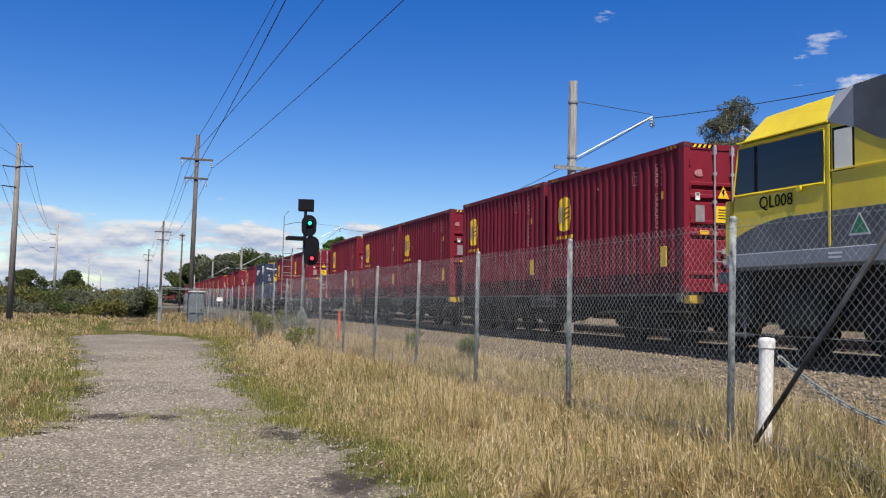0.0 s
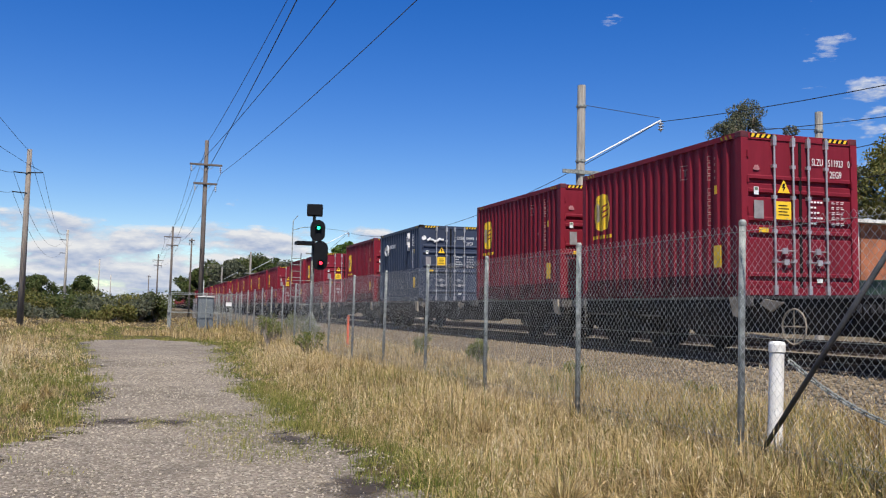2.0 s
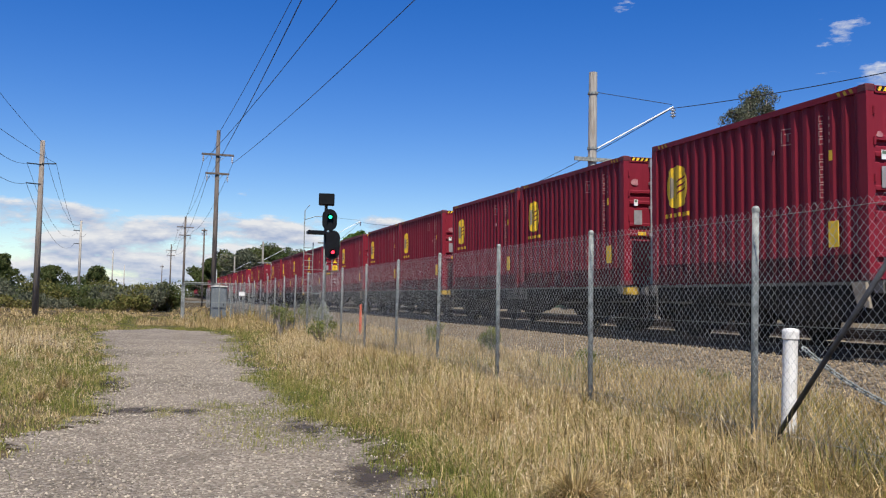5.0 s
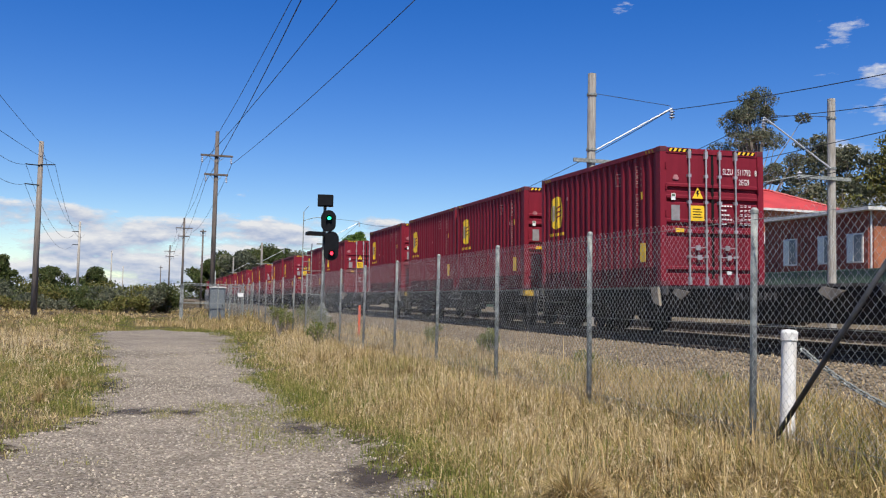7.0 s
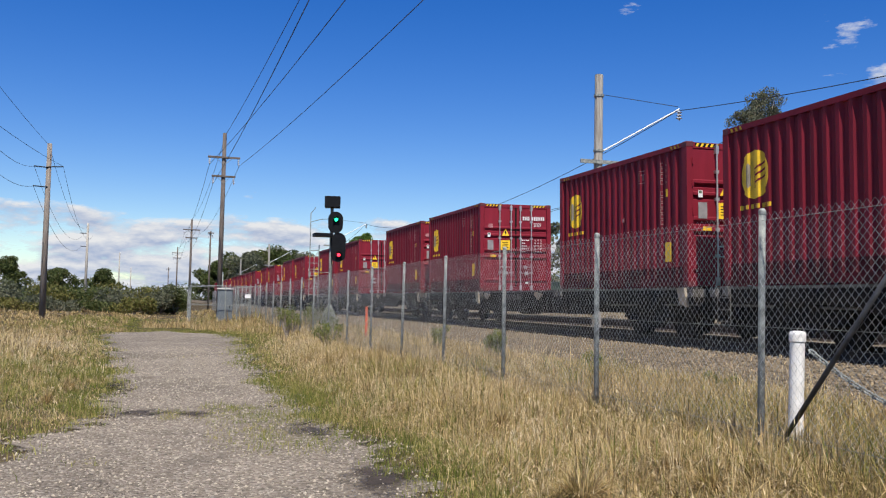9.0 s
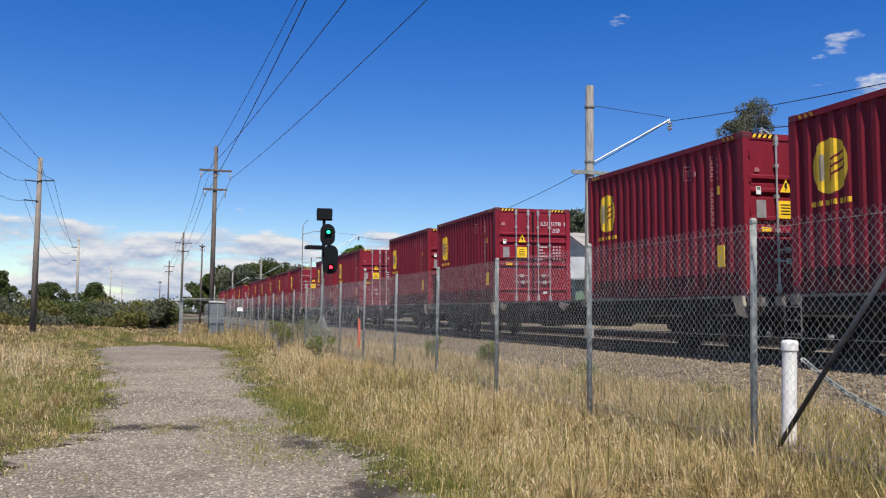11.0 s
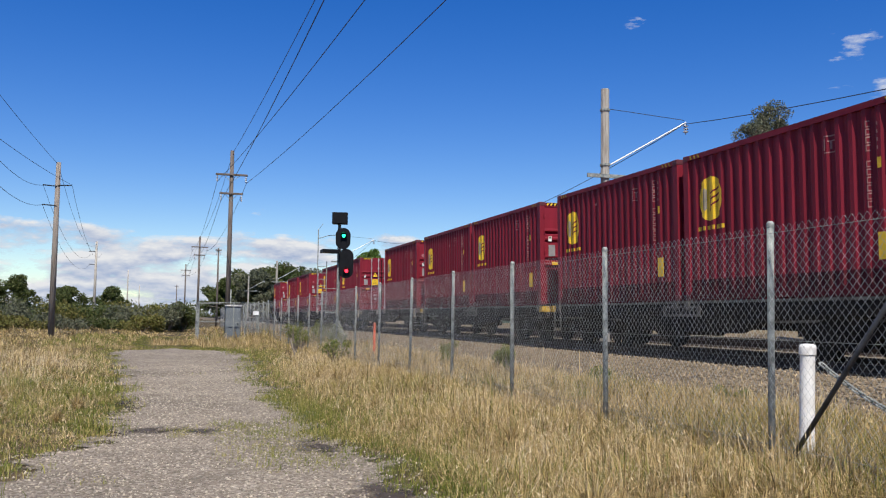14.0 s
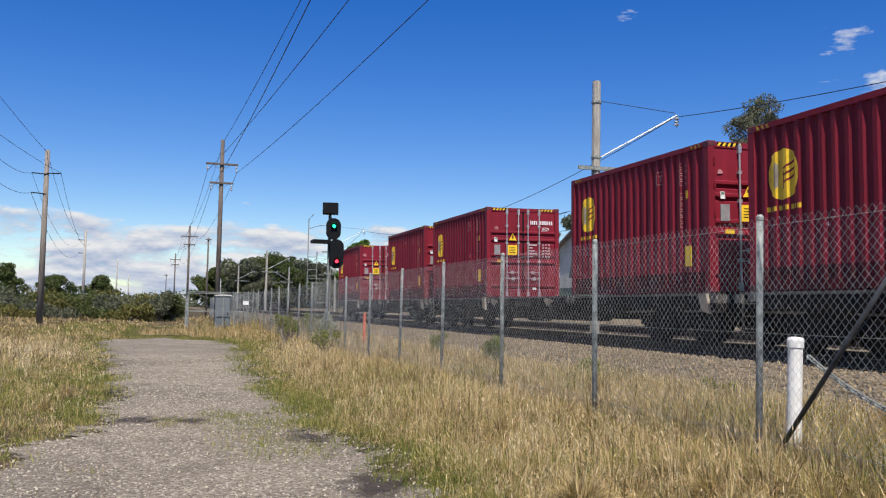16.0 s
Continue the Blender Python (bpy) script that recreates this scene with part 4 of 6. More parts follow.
def add_hand_brake(w):
    hb = Shape().tube((-1.36, 10.9, 0.55), (-1.2, 10.9, 0.55), 0.02, 6)
    for k in range(16):
        a0, a1 = 2 * math.pi * k / 16, 2 * math.pi * (k + 1) / 16
        hb.tube((-1.36, 10.9 + 0.28 * math.cos(a0), 0.55 + 0.28 * math.sin(a0)), (-1.36, 10.9 + 0.28 * math.cos(a1), 0.55 + 0.28 * math.sin(a1)), 0.016, 5)
        if k % 4 == 0:
            hb.tube((-1.36, 10.9, 0.55), (-1.36, 10.9 + 0.28 * math.cos(a0), 0.55 + 0.28 * math.sin(a0)), 0.01, 4)
    part("hand_brake", hb, TAN, w, "dusty tan hand brake wheel")


def build_loco():
    """Cab end of the diesel; origin at rail level under its rear headstock, body towards -y."""
    g = thing("locomotive", "yellow and grey diesel locomotive with tinted cab windows", "locomotive")
    W = 1.42
    part("cab_side", Shape().prism([(0.42, 1.55), (0.42, 2.0), (0.17, 3.55), (-3.6, 3.55), (-3.6, 1.55)], -W, W, 'x'), LOCOYELLOW, g, bevel=0.03)
    part("cab_roof", Shape().add([(-W, 0.17, 3.55), (W, 0.17, 3.55), (W, -3.6, 3.55), (-W, -3.6, 3.55),
                                  (-W + 0.42, -0.02, 4.05), (W - 0.42, -0.02, 4.05), (W - 0.42, -3.6, 4.12), (-W + 0.42, -3.6, 4.12)],
                                 [(0, 1, 5, 4), (1, 2, 6, 5), (2, 3, 7, 6), (3, 0, 4, 7), (4, 5, 6, 7)]), LOCOYELLOW, g, bevel=0.06)
    # grey chamfered rear of the cab roof, running into the upright grey hood side with a curved foot
    part("roof_hood", Shape().add([(-W - 0.012, -1.92, 3.56), (-W - 0.012, -2.47, 3.38), (-W - 0.012, -2.47, 3.97), (-W + 0.42, -2.2, 4.16), (-W + 0.34, -1.72, 4.06),
                                   (W + 0.012, -1.92, 3.56), (W + 0.012, -2.47, 3.38), (W + 0.012, -2.47, 3.97), (W - 0.42, -2.2, 4.16), (W - 0.34, -1.72, 4.06)],
                                  [(0, 1, 2), (0, 2, 3, 4), (5, 7, 6), (5, 9, 8, 7), (4, 3, 8, 9), (0, 4, 9, 5), (3, 2, 7, 8)]), LOCOPALE, g, "pale grey chamfered rear of the cab roof")
    foot = [(-2.47, 3.4)] + [(-2.47 - 0.85 * q, 3.4 - 0.33 * math.sin(q * math.pi / 2)) for q in np.linspace(0.1, 1, 8)]
    part("hood_side", Shape().prism(foot + [(-5.2, 3.05), (-5.2, 4.08), (-2.47, 3.99)], -W - 0.014, W + 0.014, 'x'), LOCOGREY, g, "dark grey upright hood side")
    wx = -W - 0.008
    win = part("side_window", Shape().prism([(0.29, 2.7), (-1.84, 2.68), (-1.84, 3.44), (0.17, 3.46)], wx, wx + 0.006, 'x'), GLASS_DARK, g, "dark tinted cab side window")
    part("window_bar", Shape().box(wx - 0.01, -0.32, 2.7, wx, -0.26, 3.45), BLACK, win)
    fr = Shape().path([(wx, 0.31, 2.67), (wx, -1.87, 2.65), (wx, -1.87, 3.47), (wx, 0.15, 3.49), (wx, 0.31, 2.67)], 0.022, 6)
    part("window_frame", fr, LOCOYELLOW, win)
    part("rain_strip", Shape().path([(wx - 0.01, 0.18, 3.56), (wx - 0.01, -1.95, 3.56)], 0.02, 6), LOCOYELLOW, g)
    # daylight seen through the door window is painted as a pale panel
    part("door_window", Shape().box(wx, -2.42, 2.83, wx + 0.006, -2.07, 3.4), CURTAIN_DAYLIGHT, g, "pale panel for daylight seen through the cab door window")
    part("door_window_frame", Shape().box(wx + 0.002, -2.46, 2.79, wx + 0.007, -2.03, 3.44), BLACK, g)
    part("door_seam", Shape().box(wx - 0.012, -1.985, 1.7, wx + 0.004, -1.93, 3.5), LOCOYELLOW, g, bevel=0.005)
    part("door_gap", Shape().box(wx - 0.002, -2.0, 1.5, wx + 0.004, -1.985, 3.5), BLACK, g)
    part("waist_strip", Shape().box(wx - 0.014, -3.6, 2.8, wx + 0.004, -2.0, 2.83), LOCOYELLOW, g, bevel=0.004)
    # grey lower band with a sweeping upper edge
    band = [(0.42, 1.4), (0.4, 1.86)] + [(0.34 - 1.5 * s, 1.92 + 0.3 * math.sin(s * math.pi / 2) ** 0.8) for s in np.linspace(0, 1, 10)] + [(-3.6, 2.23), (-3.6, 1.4)]
    part("grey_band", Shape().prism(band, wx, wx + 0.005, 'x'), LOCOGREY, g, "grey lower band")
    part("sill_beam", Shape().box(-W - 0.06, -20.5, 1.45, W + 0.06, 0.44, 1.68), LOCOPALE, g, "pale grey sill along the underframe", bevel=0.012)
    part("number_bars", Shape().box(-W - 0.064, -2.25, 1.52, -W - 0.06, -1.98, 1.55).box(-W - 0.064, -2.25, 1.58, -W - 0.06, -1.98, 1.61), WHITE, g)
    part("horn", Shape().tube((-W - 0.06, -1.35, 2.62), (-W - 0.02, -1.35, 2.62), 0.05, 10), LOCOYELLOW, g)
    part("end_post", Shape().box(-W + 0.02, 0.42, 1.55, -W + 0.3, 0.6, 2.62), LOCOYELLOW, g, "yellow end post beside the cab", bevel=0.03)
    part("side_column", Shape().box(-1.4, -0.05, 0.5, -1.25, 0.32, 1.45), SANDBOX, g, "grey step column", bevel=0.02)
    part("end_rail", Shape().path([(-1.25, 0.62, 1.4), (-1.25, 0.62, 2.25), (-0.8, 0.62, 2.3), (-0.8, 0.62, 1.4)], 0.022, 6), LOCOYELLOW, g, "yellow end handrail")
    part("end_platform", Shape().box(-1.35, 0.4, 1.2, 1.35, 0.85, 1.4), LOCOGREY, g, bevel=0.01)
    part("running_number", words("QL008", 0.29), BLACK, g, "dark running number", pose(wx - 0.004, -0.36, 2.4, 90, 0, -90))
    part("badge_edge", Shape().prism([(-2.33, 1.83), (-2.75, 1.83), (-2.54, 2.16)], wx - 0.004, wx - 0.001, 'x'), WHITE, g, "white edge of the badge")
    part("badge", Shape().prism([(-2.37, 1.86), (-2.71, 1.86), (-2.54, 2.125)], wx - 0.007, wx - 0.004, 'x'), BADGE, g, "green triangle badge")
    part("frame", Shape().box(-1.2, -20.5, 0.9, 1.2, 0.4, 1.45), UNDER, g, bevel=0.01)
    part("hood", Shape().box(-1.38, -19.5, 1.378, 1.38, -3.6, 4.1), LOCOYELLOW, g, bevel=0.06)
    part("fuel_tank", Shape().box(-1.3, -12.5, 0.3, 1.3, -6.5, 1.12), UNDER, g, bevel=0.08)
    for y in (-2.6, -17.4):
        b = part("bogie", Shape().box(-1.0, y - 2.2, 0.45, 1.0, y + 2.2, 0.95), UNDER, g)
        for q in (-1.75, 0, 1.75):
            s = Shape()
            for sx in (-1, 1):
                s.tube((sx * 0.69, y + q, 0.52), (sx * 0.82, y + q, 0.52), 0.52, 24)
                s.box(min(sx * 1.0, sx * 1.15), y + q - 0.25, 0.35, max(sx * 1.0, sx * 1.15), y + q + 0.25, 0.9)
            part("wheelset", s, WHEEL, b)
        for sx in (-1, 1):
            part("side_frame", Shape().prism([(y - 2.5, 0.55), (y - 2.5, 0.95), (y - 1.2, 1.02), (y - 0.9, 0.8), (y + 0.9, 0.8), (y + 1.2, 1.02), (y + 2.5, 0.95), (y + 2.5, 0.55), (y + 1.2, 0.5), (y - 1.2, 0.5)], sx * 1.08 - 0.06, sx * 1.08 + 0.06, 'x'), UNDER, b)
    part("sand_box", Shape().prism([(-0.76, 0.45), (-0.76, 0.92), (-0.9, 1.04), (-1.42, 1.04), (-1.6, 0.9), (-1.6, 0.45)], -1.4, -1.15, 'x'), SANDBOX, g, "dark grey sand box", bevel=0.02)
    part("steps", Shape().box(-1.4, 0.1, 0.3, -1.2, 0.5, 0.36).box(-1.4, 0.1, 0.65, -1.2, 0.5, 0.7).box(-1.4, 0.07, 0.28, -1.37, 0.1, 1.15).box(-1.4, 0.5, 0.28, -1.37, 0.53, 1.15), LOCOGREY, g)
    part("coupler", Shape().box(-0.14, 0.3, 0.66, 0.14, 1.3, 0.94), UNDER, g)
    return g


TYPES = [2, 2, 3, 3, 3, 3, 2, 2, 3, 2, 3, 3, 3, 3, 3, 3, 2, 2, 3, 3, 3]
COUPLED, CANT = 7.277, -1.0
moving = []        # (thing, offset along the train, height over rail)
red = build_container(MAROON)
navy = build_container(NAVY, True)
wagon2, wagon3 = build_wagon(2), build_wagon(3)
first = {"red": red, "w2": wagon2, "w3": wagon3}
SERIALS = {5: "SLZU 511923  0", 10: "SLZU 511544  0", 17: "SLZU 511792  8", 21: "SLZU 511496  0", 27: "SLZU 511930  0", 29: "SLZU 511739  2", 31: "SLZU 511719  7", 37: "SLZU 511699  0", 7: "CXSU 104595  0"}
serial_bars = Shape()
for k in range(12):
    if k != 4:
        serial_bars.box(0.24 + 0.066 * k, -CL / 2 - 0.008, 2.36, 0.28 + 0.066 * k, -CL / 2 - 0.006, 2.48)
serial_bars = serial_bars.mesh("serial_marks")
u, k = 14.81, 0
for kind in TYPES:
    key = "w%d" % kind
    w = first.pop(key, None) or copy_thing(wagon2 if kind == 2 else wagon3, Matrix())
    moving.append((w, u, 0.0))
    for off in ((0, 6.293) if kind == 2 else (0, 12.336)):
        if k == 7:
            c = navy
        else:
            c = first.pop("red", None) or copy_thing(red, Matrix())
        moving.append((c, u + off + CL / 2, DECK))
        k += 1
    u += (6.293 if kind == 2 else 12.336) + COUPLED
add_hand_brake([m[0] for m in moving if m[0].name.startswith("flat_wagon")][2])
boxes = [m[0] for m in moving if m[0].name.startswith("shipping_container")]
for k, c in enumerate(boxes):
    if k in SERIALS:
        prefix, serial, check = SERIALS[k].split()
        for text, x in ((prefix, 0.235), (serial, 0.6), (check, 1.03)):
            part("serial_number", words(text, 0.18, squeeze=0.62), WHITE, c, "white serial number lettering", pose(x, -CL / 2 - 0.006, 2.36, 90, 0, 0))
    else:
        tagged(part("serial_marks", serial_bars, WHITE, c), kind="stuff")
SCUFF = material("pale scuffed paint", (0.42, 0.2, 0.2), 0.8, vary=0.2, scale=9, bump=0.05, tone=(0.3, 0.1, 0.11))
g = np.random.default_rng(21)


def blob(r):
    return [(r * (1 + 0.25 * math.sin(3 * q + r * 50)) * math.cos(q), r * (1 + 0.2 * math.cos(2 * q)) * math.sin(q)) for q in np.linspace(0, 2 * math.pi, 14, endpoint=False)]


for k, c in enumerate(boxes):
    if k % 3 != 1 and k != 7:
        x, z, r = g.uniform(-1.02, -0.88), g.uniform(2.15, 2.4), g.uniform(0.05, 0.1)
        part("scuff", Shape().prism([(x + u_, z + w_) for u_, w_ in blob(r)], -CL / 2 - 0.001, -CL / 2 + 0.006, 'y'), SCUFF, c, "pale scuff in the paint")
    for q in range(int(g.integers(0, 3))):
        y, z, r = g.uniform(-2.4, 2.0), g.uniform(0.5, 2.4), g.uniform(0.02, 0.05)
        part("scuff", Shape().prism([(y + u_, z + 1.4 * w_) for u_, w_ in blob(r)], -CW / 2 - 0.001, -CW / 2 + 0.008, 'x'), SCUFF, c, "pale scuff in the paint")
loco = build_loco()
moving.append((loco, 12.75, 0.0))

# ---------------------------------------------------------------- signal, poles, wires


def signal_post():
    s = thing("railway_signal", "two-headed railway colour-light signal on a galvanised mast, green over red", "signal", pose(6.95, 40.0, 0.75))
    part("footing", Shape().box(-0.35, -0.35, -0.5, 0.35, 0.35, 0.05), CONCRETE, s, bevel=0.03)
    part("base_plate", Shape().lathe([(0.3, 0.05), (0.28, 0.1), (0.1, 0.55), (0.09, 0.6)], 12), GALV, s)
    part("mast", Shape().tube((0, 0, 0.1), (0, 0, 4.9), 0.085, 12, 0.07), GALV, s, smooth=True)
    face = pose(0.25, -0.25, 0, 0, 0, -12)
    for z, h, lamp, col in ((4.22, 0.96, 0.2, "green"), (3.12, 1.3, -0.3, "red")):
        oval = [(0.33 * math.cos(a), z + math.copysign(max(0, h / 2 - 0.33), math.sin(a)) + 0.33 * math.sin(a)) for a in np.linspace(0, 2 * math.pi, 24, endpoint=False)]
        x0 = 0.0 if col == "green" else 0.15
        hd = part("signal_head", Shape().prism(oval, -0.03, 0.03, 'y'), SIGNALBLACK, s, "black oval backing plate", pose(x0 + 0.12, -0.3, 0, 0, 0, -12))
        part("housing", Shape().box(-0.2, 0.03, z - h / 2 + 0.12, 0.2, 0.28, z + h / 2 - 0.12), SIGNALBLACK, hd)
        zl = z + (0.12 if col == "green" else -0.33)
        part("lens", Shape().lathe([(0.075, 0.0), (0.075, 0.012)], 16, pose(0.03, -0.045, zl, 90)), glow("signal " + col, (0.02, 0.9, 0.36) if col == "green" else (1.0, 0.03, 0.06), 3.0), hd, "lit %s lens" % col)
        vis = Shape()
        for q in range(8):
            a0, a1 = math.radians(-20 + 27.5 * q), math.radians(-20 + 27.5 * (q + 1))
            vis.add([(0.03 + 0.14 * math.cos(a), y, zl + 0.14 * math.sin(a)) for a in (a0, a1) for y in (-0.03, -0.28)], [(0, 1, 3, 2)])
        part("visor", vis, SIGNALBLACK, hd)
    part("hood_box", Shape().box(-0.32, -0.4, 4.88, 0.36, 0.15, 5.38, pose(0, 0, 0, 0, 0, -12)), SIGNALBLACK, s, "black box hood on top", bevel=0.02)
    part("platform", Shape().box(-0.8, -0.5, 3.58, -0.05, 0.3, 3.72), SIGNALBLACK, s, "small dark service platform")
    ld = Shape()
    for x in (-0.95, -0.55):
        ld.path([(x, -0.1, 0.9), (x, -0.1, 4.6), (x + 0.2, -0.1, 4.85)] if x < -0.9 else [(x, -0.1, 0.9), (x, -0.1, 3.2)], 0.022, 6)
    for z in np.arange(1.0, 3.2, 0.28):
        ld.tube((-0.95, -0.1, z), (-0.55, -0.1, z), 0.014, 5)
    ld.path([(-0.95, -0.1, 4.2), (-0.5, -0.1, 4.35), (0, 0, 4.4)], 0.016, 5)
    ld.path([(-0.55, -0.1, 0.95), (0, 0, 0.95)], 0.016, 5)
    ld.path([(-0.95, -0.1, 2.0), (0, 0, 2.0)], 0.014, 5)
    part("ladder", ld, GALV, s)


signal_post()


def insulator(r=0.05, h=0.3):
    return [(0.012, 0)] + [(r if k % 2 else 0.022, h * (k + 1) / 8) for k in range(7)] + [(0.012, h)]


def power_pole(x, y, h, arms, label, r=0.16, base=0.0, yaw=0, lean=0, mat=None):
    p = thing("power_pole", label, "power pole", pose(x, y, base, 0, lean, yaw), "poles of the power line")
    part("pole", Shape().tube((0, 0, -0.5), (0, 0, h), r, 12, r * 0.72), mat or POLEWOOD, p, smooth=True)
    for z, w in arms:
        part("crossarm", Shape().box(-w, -0.2, z - 0.06, w, -0.1, z + 0.06), POLEWOOD, p, bevel=0.01)
        for sx in (-1, 1):
            part("insulator", Shape().lathe(insulator(0.07, 0.45), 8, pose(sx * (w - 0.1), -0.15, z - 0.5)), PORCELAIN, p, "hanging porcelain insulator")
        part("arm_brace", Shape().tube((-w * 0.5, -0.15, z - 0.05), (0, -0.12, z - 0.45), 0.015, 5).tube((w * 0.5, -0.15, z - 0.05), (0, -0.12, z - 0.45), 0.015, 5), GALV, p)
    return p


P1 = (3.06, 56.0)
power_pole(*P1, 11.5, [(10.0, 0.95), (8.85, 0.7)], "tall dark timber power pole with two crossarms")
power_pole(2.75, 116.0, 11.2, [(9.9, 1.0), (8.9, 0.7)], "timber power pole with crossarms, far along the line", yaw=2)
power_pole(1.9, 186.0, 11.5, [(10.3, 1.0), (9.3, 0.8)], "timber power pole with crossarms, far along the line")
power_pole(0.4, 236.0, 9.0, [(8.6, 0.5)], "small distant power pole", r=0.14)
power_pole(4.17, 96.0, 8.4, [(8.2, 0.3)], "slim pole behind the compound", r=0.11)
P0 = (-7.4, 62.0)
p0 = power_pole(*P0, 11.1, [], "brown weathered timber power pole with side insulators", r=0.2, mat=POLEMID)
for z, sx in ((9.6, 1), (9.55, -1), (8.3, -1)):
    part("stand_off", Shape().tube((0, -0.15, z), (sx * 0.85, -0.15, z + 0.05), 0.04, 6), SIGNALBLACK, p0, "black stand-off insulator")
p2 = power_pole(-10.0, 126.0, 10.9, [], "pale timber power pole", r=0.19, mat=POLEPALE)
part("stand_off", Shape().tube((0, 0, 9.6), (-0.9, 0, 9.6), 0.05, 6).tube((0, 0, 7.9), (-0.8, 0, 7.9), 0.05, 6), SIGNALBLACK, p2)
power_pole(-9.0, 190.0, 10.2, [], "slim distant power pole", r=0.15, mat=POLEPALE)
power_pole(-10.0, 280.0, 10.0, [], "slim distant power pole", r=0.17, mat=POLEPALE)
power_pole(3.05, 52.8, 3.0, [], "short steel pipe beside the compound", r=0.04, mat=GALV)


def wire(name, a, b, sag, r=0.011, label="black overhead power line", group="power lines", seg=28):
    a, b = Vector(a), Vector(b)
    pts = [a.lerp(b, s) - Vector((0, 0, 4 * sag * s * (1 - s))) for s in np.linspace(0, 1, seg + 1)]
    return tagged(part(name, Shape().path(pts, r, 5), WIRE), label, "cable", group)


# line over the path: four conductors from the crossarms to a pole behind the camera
for (xa, za), (xb, zb) in zip(((0.05, 11.4), (-0.6, 8.4), (-0.85, 9.55), (0.9, 9.55)), ((4.77, 12.6), (3.17, 9.6), (6.48, 10.75), (8.48, 10.75))):
    wire("power_line", (P1[0] + xa, P1[1], za), (xb, -16, zb), 0.8, 0.013)
    wire("power_line", (P1[0] + xa, P1[1], za), (2.75 + xa, 116, za - 0.1), 0.9, 0.012)
    wire("power_line", (2.75 + xa, 116, za - 0.1), (1.9 + xa, 186, za), 1.0, 0.012)
for (xa, za), (xb, zb), sag in zip(((0.0, 10.95), (0.85, 9.7), (-0.85, 9.6), (-0.85, 8.35)), ((-7.5, 11.95), (-9.5, 10.2), (-4.7, 9.6), (-4.5, 8.35)), (0.62, 1.0, 2.17, 1.97)):
    wire("power_line", (P0[0] + xa, P0[1], za), (xb, 2, zb), sag, 0.012)
    wire("power_line", (P0[0] + xa, P0[1], za), (-10.0 + xa * 0.8, 126, za - 0.4), 2.0, 0.012)



ARM = material("bright galvanised tube", (0.55, 0.57, 0.58), 0.45, 0.2, vary=0.06, scale=4, bump=0)


def mast(x, y, arm, top=9.64):
    m = thing("overhead_mast", "pale timber overhead-line mast with a slanting steel bracket", "mast", pose(x, y, 0.4), "overhead-line masts")
    h, s = top - 0.4, 1 if arm > 0 else -1
    part("mast_pole", Shape().tube((0, 0, -0.4), (0, 0, h), 0.17, 10, 0.145), POLEPALE, m)
    part("cantilever_tube", Shape().tube((s * 0.15, -0.1, h - 2.7), (s * 3.15, -0.1, h - 0.98), 0.032, 8), ARM, m, "galvanised cantilever tube")
    part("tie_rod", Shape().path([(s * 0.1, -0.1, h - 0.72), (s * 3.1, -0.1, h - 0.9)], 0.012, 5), WIRE, m)
    part("crossbar", Shape().box(-0.75, -0.2, h - 3.18, 1.6 if s > 0 else 0.75, -0.12, h - 3.05) if s > 0 else Shape().box(-1.6, -0.2, h - 3.18, 0.75, -0.12, h - 3.05), GALV, m)
    part("registration_arm", Shape().path([(s * 1.6, -0.15, h - 3.1), (s * 3.2, -0.15, h - 3.45)], 0.025, 6), GALV, m)
    for px, pz in ((s * 3.15, h - 1.42), (s * 1.55, h - 3.3)):
        part("insulator", Shape().lathe(insulator(0.11, 0.42), 10, pose(px, -0.1, pz)), PORCELAIN, m, "pale porcelain insulator")
    for z in (h - 0.75, h - 2.7, h - 3.1):
        part("band", Shape().lathe([(0.165, z - 0.04), (0.18, z - 0.04), (0.18, z + 0.04), (0.165, z + 0.04)], 10), GALV, m)


MASTS = (-24.5, 28.6, 82.0, 135.0, 163.0 + 25)
for y in MASTS:
    mast(14.3, y, 1)
    mast(24.5, y, -1)
for a, b in zip(MASTS, MASTS[1:]):
    for x in (17.45, 21.35):
        wire("catenary_wire", (x, a, 8.62), (x, b, 8.62), 1.75, 0.014, "dark catenary wire over the electric tracks", "overhead wires")
        wire("contact_wire", (x, a, 6.1), (x, b, 6.1), 0.05, 0.012, "dark contact wire over the electric tracks", "overhead wires", 8)

# ---------------------------------------------------------------- houses and yards beyond the tracks


SHEDROOF = material("weathered pale roof sheet", (0.36, 0.37, 0.36), 0.6, vary=0.15, scale=1, bump=0.1)


